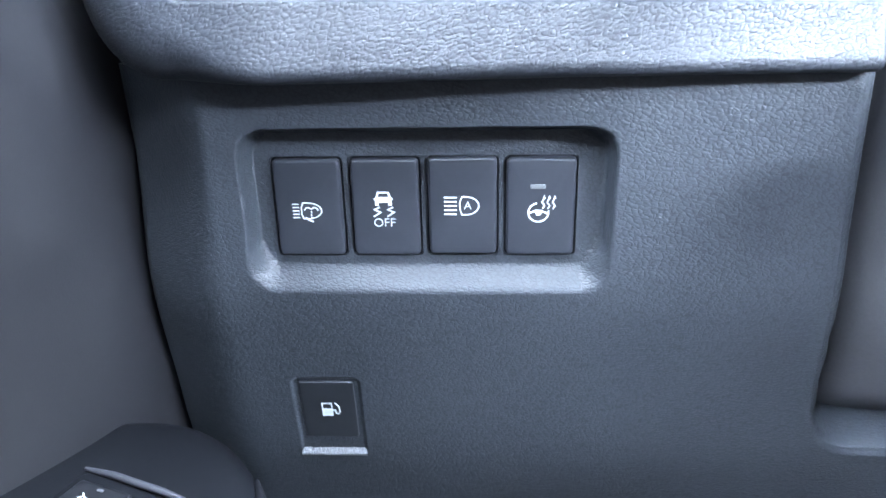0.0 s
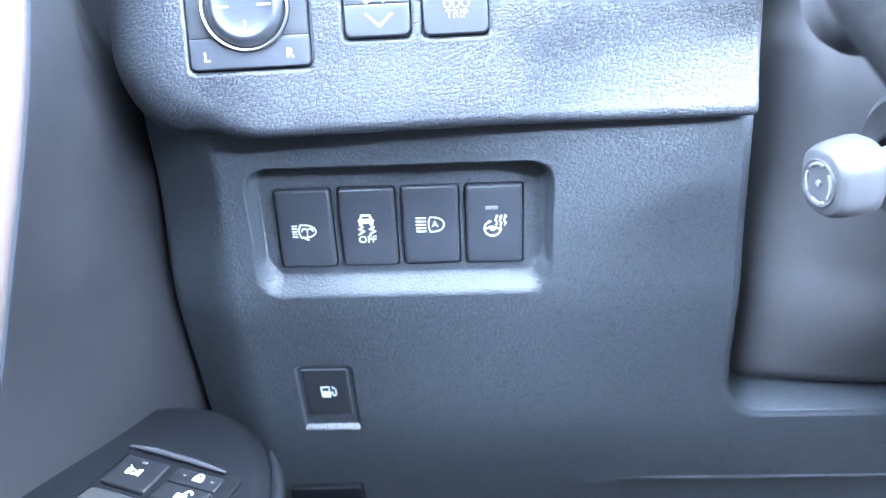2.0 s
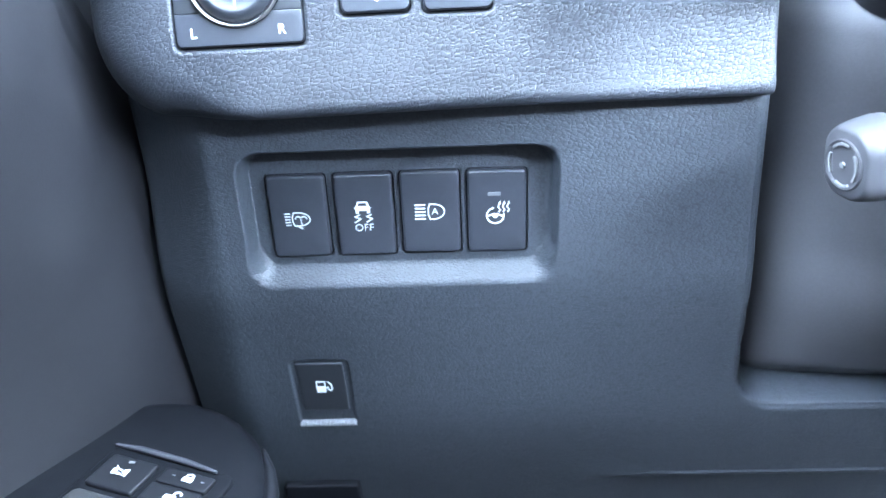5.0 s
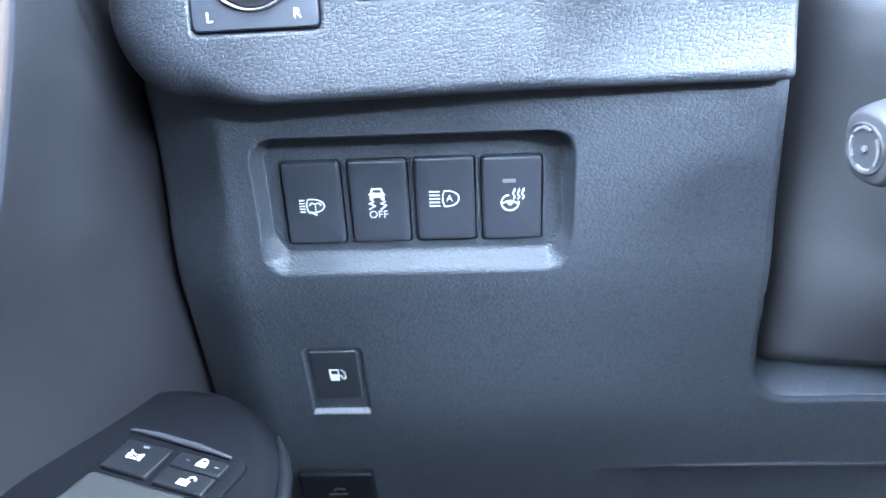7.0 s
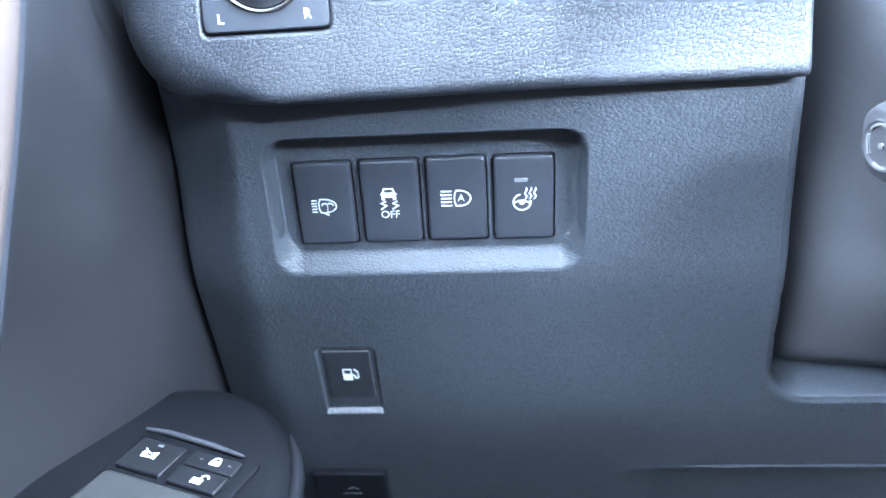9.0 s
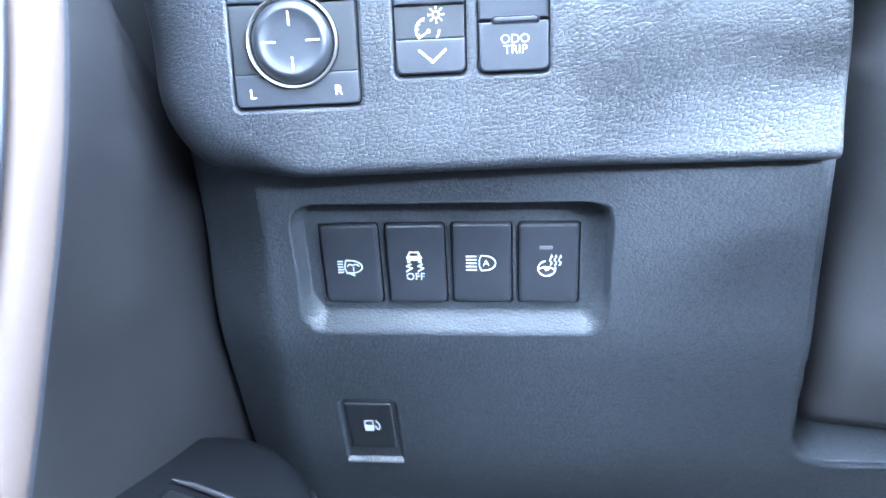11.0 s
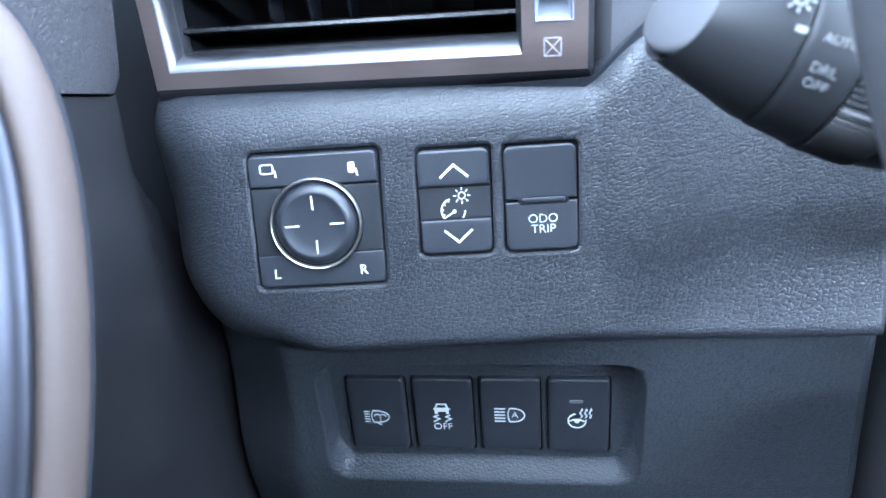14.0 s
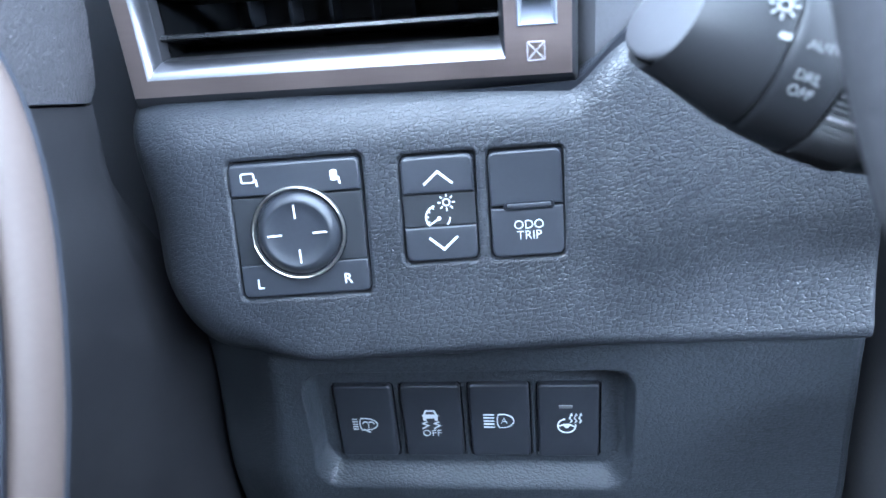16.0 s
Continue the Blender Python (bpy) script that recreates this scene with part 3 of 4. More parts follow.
# ---------------------------------------------------------------- four push switches
def lamp_outline(cx, cy, w, h, n0, lw=0.0005):
    pts = [(cx, cy - h), (cx + w * 0.25, cy - h)] + [(cx + w * 0.25 + w * 0.75 * math.cos(radians(a)), cy + h * math.sin(radians(a))) for a in range(-80, 81, 16)] + [(cx + w * 0.25, cy + h), (cx, cy + h)]
    pts += [(cx - 0.0006, cy + h * 0.4), (cx - 0.0006, cy - h * 0.4)]
    return stroke(pts, lw, n0, True)


def beams(x0, x1, cy, h, n0, count=5, lw=0.00042):
    return [stroke([(x0, cy + h * (1 - 2 * i / (count - 1))), (x1, cy + h * (1 - 2 * i / (count - 1)))], lw, n0) for i in range(count)]


def washer_symbol(n0):
    cx, cy = 0.0002, -0.0009
    gs = beams(cx - 0.0053, cx - 0.0033, cy, 0.0022, n0, 5, 0.00042)
    gs.append(lamp_outline(cx - 0.0020, cy, 0.0058, 0.0026, n0, 0.00046))
    for y in (-0.0003, -0.0013, -0.0023):
        gs.append(stroke([(cx + 0.0005, cy + y + 0.0003), (cx + 0.0005, cy + y - 0.0003)], 0.00050, n0))
    for k in (-1, 1):
        gs.append(stroke([(cx + 0.0005, cy + 0.0006), (cx + 0.0005 + k * 0.0009, cy + 0.0011), (cx + 0.0005 + k * 0.0017, cy + 0.0009), (cx + 0.0005 + k * 0.0022, cy + 0.0001)], 0.00048, n0))
    gs.append(stroke([(cx - 0.0014, cy - 0.0022), (cx - 0.0004, cy - 0.0030), (cx + 0.0009, cy - 0.0036)], 0.00058, n0))
    return join(*gs)


def skid_symbol(n0):
    cx, cy = -0.0007, 0.0031
    gs = [flat([(cx - 0.0031, cy - 0.0003), (cx - 0.0024, cy + 0.0004), (cx - 0.0018, cy + 0.0021), (cx + 0.0018, cy + 0.0021), (cx + 0.0024, cy + 0.0004), (cx + 0.0031, cy - 0.0003),
                (cx + 0.0026, cy - 0.0006), (cx + 0.0026, cy - 0.0024), (cx + 0.0015, cy - 0.0024), (cx + 0.0015, cy - 0.0014), (cx - 0.0015, cy - 0.0014), (cx - 0.0015, cy - 0.0024),
                (cx - 0.0026, cy - 0.0024), (cx - 0.0026, cy - 0.0006)], n0)]
    for dx in (-0.0020, 0.0022):
        gs.append(stroke([(cx + dx + 0.0008, cy - 0.0029), (cx + dx - 0.0009, cy - 0.0037), (cx + dx + 0.0010, cy - 0.0046), (cx + dx - 0.0012, cy - 0.0060)], 0.00056, n0))
    return join(*gs)


def skid_window(n0):
    cx, cy = -0.0007, 0.0031
    return flat([(cx - 0.0017, cy + 0.0005), (cx - 0.0013, cy + 0.0016), (cx + 0.0013, cy + 0.0016), (cx + 0.0017, cy + 0.0005)], n0, 0.0002)


def auto_beam_symbol(n0):
    c = (-0.0008, 0.0002)
    return join(*beams(c[0] - 0.0050, c[0] - 0.0012, c[1], 0.0027, n0, 5, 0.00055), lamp_outline(c[0] + 0.0004, c[1], 0.0052, 0.0029, n0),
                lettering("A", 0.0036, c[0] + 0.0022, c[1], n0, bold=0.00003))


def warm_wheel_symbol(n0):
    c = (-0.0009, -0.0017)
    ring = [(c[0] + 0.0031 * math.cos(radians(a)), c[1] + 0.0030 * math.sin(radians(a))) for a in range(100, 388, 16)]
    gs = [stroke(ring, 0.00058, n0), stroke([(c[0] - 0.0029, c[1] - 0.0002), (c[0] - 0.0008, c[1] + 0.0006), (c[0] + 0.0008, c[1] + 0.0006), (c[0] + 0.0028, c[1] - 0.0004)], 0.0006, n0),
          flat([(c[0] - 0.0012, c[1] + 0.0002), (c[0] + 0.0012, c[1] + 0.0002), (c[0] + 0.0005, c[1] - 0.0009), (c[0] - 0.0005, c[1] - 0.0009)], n0)]
    for dx in (0.0010, 0.0026, 0.0042):
        x, y = c[0] + dx, c[1] + 0.0012
        gs += [stroke([(x + 0.0002, y), (x + 0.0008, y + 0.0010), (x, y + 0.0021), (x + 0.0006, y + 0.0034)], 0.00048, n0), flat([(x + 0.0002, y + 0.0033), (x + 0.0011, y + 0.0033), (x + 0.0007, y + 0.0044)], n0)]
    return join(*gs)


FRONT_X, FRONT_V, FRONT_N = Vector((1, 0, 0)), Vector((0, 0, 1)), Vector((0, -1, 0))


def push_switch(name, x, label, dz=0.0, proud=0.0):
    m = frame_at((x, SW_Y - proud, SW_Z + dz), FRONT_X, FRONT_V, FRONT_N)
    ob = thing(name, m, label, "switch", "push switches in the lower tray")
    part("housing", puck(rrect(SW_W - 0.0003, SW_H - 0.0003, 0.0016), -0.0026, -0.006, 0.0002), SHADE, ob)
    return ob, part("cap", puck(rrect(SW_W - 0.0016, SW_H - 0.0014, 0.0016), 0.0, -0.005, 0.0010, crown=0.0004), CAP, ob)


S0 = 0.0004
LIFT = Matrix.Translation((0.0002, 0.0004, 0))
_, cap = push_switch("headlamp_washer_switch", SWITCH_X[0], "black push switch marked with a headlamp washer symbol")
part("washer_symbol", washer_symbol(S0).moved(LIFT), INK, cap)
_, cap = push_switch("skid_control_switch", SWITCH_X[1], "black push switch marked with a skidding car and OFF")
part("skid_symbol", skid_symbol(S0).moved(LIFT), INK, cap)
part("car_window", skid_window(S0).moved(LIFT), CAP, cap)
part("off_letters", lettering("OFF", 0.0040, -0.0004, -0.0046, S0, bold=0.00002), INK, cap)
_, cap = push_switch("auto_high_beam_switch", SWITCH_X[2], "black push switch marked with an automatic high beam symbol", 0.0004, 0.0002)
part("beam_symbol", auto_beam_symbol(S0).moved(LIFT), INK, cap)
_, cap = push_switch("heated_wheel_switch", SWITCH_X[3], "black push switch with a heated steering wheel symbol and unlit indicator")
part("wheel_symbol", warm_wheel_symbol(S0).moved(LIFT), INK, cap)
part("indicator", puck(rrect(0.0046, 0.0013, 0.0003, -0.0010, 0.0070), 0.00062, -0.001, 0.0001), INK_DIM, cap, "unlit pale indicator bar")

# ---------------------------------------------------------------- fuel flap switch
tilt = math.atan2(knee_y(0.49) - knee_y(0.52), 0.03)
F_V = Vector((0, -math.sin(tilt), math.cos(tilt)))
m = frame_at((-0.0484, knee_y(0.505) + 0.0004, 0.5057), FRONT_X, F_V, FRONT_X.cross(F_V))
fuel = thing("fuel_flap_switch", m, "small black fuel flap release switch in the knee panel", "switch")
part("housing", puck(rrect(0.0206, 0.0280, 0.001, -0.0004, -0.0009), -0.002, -0.006, 0.0002), SHADE, fuel)
cap = part("cap", puck(rrect(0.0196, 0.0270, 0.0010, -0.0004, -0.0009), 0.0003, -0.005, 0.0005), CAP_DARK, fuel)
part("top_edge", puck(rrect(0.0188, 0.0007, 0.0003, -0.0004, 0.0121), 0.00045, -0.001, 0.0002), CAP, fuel)
pump = [stroke([(-0.0006, -0.0017), (-0.0006, 0.0023)], 0.0006, 0.0004)]
pump += [flat([(-0.0008, -0.0022), (0.0030, -0.0022), (0.0030, 0.0006), (-0.0008, 0.0006)], 0.0003), stroke([(-0.0006, 0.0004), (-0.0006, 0.0026), (0.0028, 0.0026), (0.0028, 0.0004)], 0.0006, 0.0003),
         stroke([(0.0030, 0.0000), (0.0040, 0.0000), (0.0042, -0.0012), (0.0050, -0.0014), (0.0056, -0.0006), (0.0054, 0.0014), (0.0040, 0.0028)], 0.00055, 0.0003)]
part("pump_symbol", join(*pump).moved(Matrix.Translation((-0.0021, -0.0008, 0)) @ Matrix.Diagonal((1.0, 1.25, 1.0, 1.0))), INK, cap)
inv, rng = m.inverted(), random.Random(7)
rows = []
for x in np.linspace(-0.0614, -0.0368, 64):
    yb, yf = knee_y(0.4880) + 0.0030, knee_y(0.4824) - 0.0006
    rows.append([inv @ Vector((x, y, z)) for y, z in ((yb, 0.4818), (yf + 0.0012, 0.4816), (yf, 0.4824))]
                + [inv @ Vector((x, yf + (yb - yf) * k / 12 - rng.uniform(0, 0.0005), 0.4830 + 0.0056 * k / 12 + rng.uniform(0, 0.0005))) for k in range(13)])
part("grained_ledge", loops(rows, True, True), LEDGE_LIT, fuel, "coarsely grained sloping ledge", sharp=60)

# ---------------------------------------------------------------- bonnet release
hy = knee_y(0.44)
m = frame_at((-0.0580, hy - 0.003, 0.4260), FRONT_X, FRONT_V, FRONT_N)
lever = thing("bonnet_release_lever", m, "dark bonnet release lever with a small pale symbol", "lever")
body = part("lever_plate", puck(rrect(0.0350, 0.034, 0.002, 0, 0.0), 0.0, -0.010, 0.0012, tilt=0.10), GLOSS, lever)
part("car_symbol", join(stroke([(-0.0014, 0.0072), (0.0006, 0.0084), (0.0024, 0.0080), (0.0040, 0.0074)], 0.0007, 0.0012), stroke([(-0.0038, 0.0046), (0.0050, 0.0048)], 0.0005, 0.0010)), FAINT, body)

# ---------------------------------------------------------------- air vent
vent = thing("air_vent", pose(-0.038, 0.2165, 0.735), "dark slatted air vent with a brushed satin surround and thumbwheel", "air vent")


def collar(rects):
    g = Geo()
    for r, y in rects:
        a, b, c, d = r
        g.v += [(a, y, c), (b, y, c), (b, y, d), (a, y, d)]
    for k in range(len(rects) - 1):
        g.f += [(4 * k + i, 4 * k + (i + 1) % 4, 4 * k + 4 + (i + 1) % 4, 4 * k + 4 + i) for i in range(4)]
    return g


OPEN = (-0.0566, 0.0446, -0.0209, 0.032)
part("surround_edge", collar([((-0.0662, 0.0664, -0.0348, 0.042), 0.014), ((-0.0662, 0.0664, -0.0348, 0.042), 0.0016), ((-0.0661, 0.0662, -0.0345, 0.0415), 0.0004), ((-0.0654, 0.0650, -0.0308, 0.0395), -0.0020), ((-0.0648, 0.0645, -0.0301, 0.039), -0.0028)]), SATIN_DARK, vent, "dark satin outer edge", sharp=60)
g = collar([((-0.0648, 0.0645, -0.0301, 0.039), -0.0028), ((-0.0598, 0.0462, -0.0252, 0.036), -0.0028)])
g.f.pop(1)
g.add([(0.0462, -0.0028, -0.0252), (0.0645, -0.0028, -0.0301), (0.0645, -0.0028, 0.039), (0.0606, -0.0028, 0.036), (0.0606, -0.0028, -0.0168), (0.0496, -0.0028, -0.0168), (0.0496, -0.0028, 0.036), (0.0462, -0.0028, 0.036)],
      [(0, 1, 4, 5), (1, 2, 3, 4), (0, 5, 6, 7)])
face = part("surround_face", g, SATIN, vent, "brushed satin face")
part("inner_bevel", collar([((-0.0598, 0.0462, -0.0252, 0.036), -0.0028), ((-0.0593, 0.0459, -0.0246, 0.0355), -0.0024), ((-0.0576, 0.0451, -0.0220, 0.033), 0.0008), ((-0.0571, 0.0449, -0.0213, 0.0325), 0.0024), (OPEN, 0.0032)]), SILVER, vent, "bright silver inner bevel", sharp=60)
part("inner_lip", collar([(OPEN, 0.0032), (OPEN, 0.010)]), SATIN_DARK, vent, "thin dark inner lip")
part("duct", collar([((-0.0566, 0.0450, -0.0212, 0.0325), 0.009), ((-0.0566, 0.0450, -0.0212, 0.0325), 0.07), ((-0.001, 0.001, -0.001, 0.001), 0.0701)]), VANE, vent)
for k in range(5):
    z = -0.0148 + 0.0125 * k
    blade = loops([[(x, y, z + dz) for y, dz in ((0.0052, 0.0), (0.0056, 0.0009), (0.0068, 0.0011), (0.030, -0.0046), (0.030, -0.0060), (0.0068, -0.0007), (0.0056, -0.0004))] for x in (-0.0566, 0.0446)], True, True)
    part("slat", blade, SLAT, vent)
for k in range(7):
    x = -0.046 + 0.0148 * k
    part("rear_vane", loops([[(x + dx, y, z) for dx, y in ((-0.0006, 0.056), (0.0006, 0.056), (0.0006, 0.069), (-0.0006, 0.069))] for z in (-0.0207, 0.032)], True, True), SHADE, vent)
# thumbwheel in its slot
part("slot_rim", collar([((0.0496, 0.0606, -0.0168, 0.036), -0.0029), ((0.0500, 0.0602, -0.0164, 0.0356), -0.0034), ((0.0506, 0.0596, -0.0160, 0.035), -0.0028), ((0.0514, 0.0588, -0.0100, 0.034), 0.0085), ((0.0514, 0.0588, -0.0100, 0.034), 0.013)]), SCOOP_SKY, vent, "silver slot scoop with sky reflection in its colour")
part("slot_floor", box(0.0508, 0.0594, 0.0115, 0.0135, -0.016, 0.035), SHADE, vent)
R, nt = 0.0135, 30
rings = []
for x in (0.0520, 0.0528, 0.0547, 0.0550, 0.0555, 0.0574, 0.0582):
    ring = []
    for k in range(nt * 2):
        a = math.pi * k / nt
        tooth = 0.0 if x in (0.0520, 0.0582, 0.0550) else (0.0007 if (k // 1) % 2 else 0.0)
        r = R - (0.0008 if x in (0.0520, 0.0582, 0.0550) else 0) + tooth
        ring.append((x, 0.0105 - r * math.cos(a), 0.0030 + r * math.sin(a)))
    rings.append(ring)
part("thumbwheel", loops(rings, True, True), VANE, vent, "ribbed black thumbwheel", sharp=20)
gx = [stroke([(a, b) for a, b in rrect(0.0047, 0.0050, 0.0002, 0.0547, -0.0236, 1)], 0.00046, 0, True), stroke([(0.0526, -0.0258), (0.0568, -0.0214)], 0.00048, 0), stroke([(0.0526, -0.0214), (0.0568, -0.0258)], 0.00048, 0)]
part("closed_symbol", join(*gx).moved(Matrix(((1, 0, 0, 0), (0, 0, -1, -0.00285), (0, 1, 0, 0), (0, 0, 0, 1)))), MARK, vent)

# plain trim beyond the vent, behind the stalk
xs, zs = np.linspace(0.0285, 0.30, 60), np.linspace(0.690, 0.775, 24)
X, Z = np.meshgrid(xs, zs)
Y = 0.2190 - 0.10 * np.maximum(0, X - 0.09) ** 1.0 - 0.06 * (Z - 0.70)
Y = Y + 0.004 * (1 - np.sqrt(np.maximum(0, 1 - np.clip((0.0325 - X) / 0.004, 0, 1) ** 2)))
solid("column_side_trim", relief(X, Y, Z, None, 0.012), COLUMN, "smooth grey dashboard trim beside the air vent", "dashboard")
# thin black joint below that trim
pts = [(-0.02, 0.6985), (0.0275, 0.7000), (0.0305, 0.7022), (0.070, 0.7425)]
rows = [[(x, 0.2150, z - 0.0015), (x, 0.2150, z + 0.0022), (x, 0.232, z + 0.0022), (x, 0.232, z - 0.0015)] for x, z in pts]
solid("trim_joint", loops(rows, True, True), SHADE, "thin black joint between dashboard panels", "trim", "structure")

# ---------------------------------------------------------------- steering column
us, zs = np.linspace(0, 0.22, 70), np.linspace(0.478, 0.765, 80)
Uu, Z = np.meshgrid(us, zs)
X = 0.1125 + 0.16 * np.maximum(0, Z - 0.632) + 0.42 * np.maximum(0, Z - 0.645) + Uu
Y = 0.2390 - 0.056 * ramp(Uu / 0.085) ** 0.8 * (0.15 + 0.85 * ramp((Z - 0.485) / 0.075)) - 0.20 * np.maximum(0, Z - 0.56)
Y = Y + 0.012 * (1 - ramp((Z - 0.484) / 0.020)) + 0.045 * np.maximum(0, 1 - Uu / 0.030) ** 2
column = thing("steering_column", pose(0.22, 0.22, 0.48), "smooth grey plastic steering column cover with a rolled edge", "steering column")
HOME = Matrix.Translation((-0.22, -0.22, -0.48))
part("lower_cover", relief(X, Y, Z, None, 0.02).moved(HOME), COLUMN, column, sharp=60)
edge = tube([(0.1125 + 0.16 * max(0, z - 0.632) + 0.42 * max(0, z - 0.645) + 0.0006, 0.2837 - 0.20 * (z - 0.56), z) for z in np.linspace(0.60, 0.76, 24)], [0.0012] * 24, 10)
part("rolled_edge", edge.moved(HOME), COLUMN, column)

# Unseen box beyond the cover, added to block light from the right.
part("unseen_light_block", soft_box(0.200, 0.330, 0.120, 0.250, 0.500, 0.640, 0.02).moved(HOME), COLUMN, column)

# power tilt adjuster
kd = Vector((-0.965, -0.22, -0.12)).normalized()
kp = Vector((0.1162, 0.1590, 0.6155))
ku = (Vector((0.42, -0.90, 0.0)) - kd * Vector((0.42, -0.90, 0.0)).dot(kd)).normalized()
m = frame_at(kp, ku, kd.cross(ku), kd)
adj = thing("column_adjuster", m, "grey rounded steering column adjuster knob with raised white marks", "knob")
part("stem", lathe([(0.0060, -0.040), (0.0060, -0.016), (0.0055, -0.013)]), COLUMN, adj)
part("collar", lathe([(0.0230, -0.040), (0.0215, -0.0300), (0.0190, -0.0275), (0.0165, -0.0285), (0.0140, -0.0300), (0.007, -0.0305)]), COLUMN, adj)
part("stem_ring", lathe([(0.0098, -0.030), (0.0098, -0.0245), (0.0094, -0.0238), (0.0086, -0.0238), (0.0082, -0.0245), (0.0082, -0.030)]), SILVER, adj, "bright metal ring round the stem")
outl = rrect(0.0200, 0.0228, 0.0078, n=8)
rings = [[(x * s, y * s, n) for x, y in outl] for s, n in ((0.60, -0.0150), (0.85, -0.0146), (0.97, -0.0132), (1.0, -0.0105), (0.97, -0.006), (0.92, -0.0024), (0.86, -0.0007), (0.78, 0.0))]
knob = part("knob", loops(rings, True, True), KNOB, adj, sharp=60)
rim = part("recessed_face", lathe([(0.0072, -0.002), (0.0072, 0.0003), (0.0069, 0.0006), (0.0064, 0.0004), (0.006, 0.0001), (0.003, 0.0001)], 36), KNOB, knob)
part("centre_dot", flat(disc(0.00085, 0, 0, 16), 0.0003, 0.0004), STALK_INK, knob)
for a0, a1 in ((70, 140), (160, 215), (245, 300), (-35, 40)):
    part("arrow_mark", stroke([(0.0052 * math.cos(radians(a)), 0.0060 * math.sin(radians(a))) for a in np.linspace(a0, a1, 5)], 0.0009, 0.0003, False, 0.0004), STALK_INK, knob)

# ---------------------------------------------------------------- light stalk
tip, axis = Vector((0.0355, 0.1640, 0.7290)), Vector((0.930, -0.03, -0.365)).normalized()
sv = (Vector((0.25, -0.80, 0.50)) - axis * Vector((0.25, -0.80, 0.50)).dot(axis)).normalized()
m = frame_at(tip, sv, axis.cross(sv), axis)
stalk = thing("light_stalk", m, "black headlamp stalk with white markings and a pale end", "stalk")
def slant(g):
    """The stalk's end is cut at a slant that faces the driver."""
    g.v = [(x, y, z + 0.62 * x * max(0.0, 1 - max(z, 0.0) / 0.016) + (0.0070 if z < 0.0035 else 0.0)) for x, y, z in g.v]
    return g


part("end_cap", slant(lathe([(0.004, -0.0002), (0.0080, 0.0), (0.0089, 0.0003), (0.0094, 0.0010), (0.0094, 0.003)])), STALK_TIP, stalk, "pale grey end face", sharp=60)
barrel = part("twist_knob", slant(lathe([(0.0090, 0.0010), (0.0097, 0.0034), (0.0110, 0.007), (0.0124, 0.011), (0.0151, 0.0195), (0.0168, 0.0250), (0.0169, 0.0262), (0.0162, 0.0268)])), STALK, stalk, sharp=50)
ringb = part("marked_ring", lathe([(0.0160, 0.0266), (0.0169, 0.0271), (0.0174, 0.0286), (0.0184, 0.0370), (0.0184, 0.0378), (0.0174, 0.0384)]), STALK, stalk, sharp=50)
rg = []
for z, dr in ((0.0382, -0.0008), (0.0386, 0.0), (0.0500, 0.0002), (0.0510, -0.001)):
    rg.append([((0.0183 + dr + (0.0005 if k % 2 else -0.0003)) * math.cos(2 * math.pi * k / 180), (0.0183 + dr + (0.0005 if k % 2 else -0.0003)) * math.sin(2 * math.pi * k / 180), z) for k in range(180)])
part("ribbed_ring", loops(rg, True, True), STALK, stalk, sharp=15)
part("arm", lathe([(0.0179, 0.0506), (0.0181, 0.053), (0.0165, 0.062), (0.0135, 0.075), (0.0120, 0.120)]), STALK, stalk, sharp=50)


def on_stalk(g, turn, along, radius, cone=8.0):
    """Lays flat marks on the stalk's skin, reading along its axis."""
    lay = Matrix.Rotation(radians(turn), 4, "Z") @ Matrix(((0, 0, 1, radius), (0, -1, 0, 0), (1, 0, 0, along), (0, 0, 0, 1))) @ Matrix.Rotation(radians(-cone), 4, "Y")
    return g.moved(lay)


part("auto_letters", on_stalk(lettering("AUTO", 0.0024, 0, 0, 0, bold=0.00003), 20.5, 0.0326, 0.0181), STALK_INK, ringb)
part("drl_letters", on_stalk(lettering("DRL", 0.0027, 0, 0, 0, bold=0.00003), 38, 0.0318, 0.0180), STALK_INK, ringb)
part("off_letters", on_stalk(lettering("OFF", 0.0027, 0, 0, 0, bold=0.00003), 47.5, 0.0318, 0.0180), STALK_INK, ringb)
part("pointer_bar", on_stalk(flat(rrect(0.0022, 0.0011, 0.0003), 0), 20, 0.0252, 0.0170, 14), STALK_INK, barrel)
part("index_line", on_stalk(stroke([(-0.0058, 0), (0.0058, 0)], 0.0004, 0), 55, 0.0445, 0.0188, 0), MARK, ringb)
lamp = [stroke(disc(0.0011, 0, 0, 14), 0.0005, 0, True)] + [stroke([(0.0017 * math.cos(a), 0.0017 * math.sin(a)), (0.0027 * math.cos(a), 0.0027 * math.sin(a))], 0.0005, 0) for a in (k * math.pi / 4 for k in range(8))]
part("lamp_symbol", on_stalk(join(*lamp), 2, 0.0234, 0.0167, 14), STALK_INK, barrel)

# ---------------------------------------------------------------- steering wheel
tilt = radians(26)
wv = Vector((0, math.sin(tilt), math.cos(tilt)))
m = frame_at(Vector((0.2300, 0.1075, 0.7400)) + wv * 0.0160, Vector((1, 0, 0)), wv, Vector((1, 0, 0)).cross(wv))
wheel = thing("steering_wheel", m, "grey hide-wrapped steering wheel rim in front of the column", "steering wheel")
RM = 0.1635
rings = []
for k in range(96):
    a = 2 * math.pi * k / 96
    rings.append([((RM + 0.0150 * math.cos(b)) * math.cos(a), (RM + 0.0150 * math.cos(b)) * math.sin(a), 0.0185 * math.sin(b)) for b in (2 * math.pi * j / 20 for j in range(20))])
g = loops(rings + rings[:1], False)
part("rim", g, RIM, wheel)
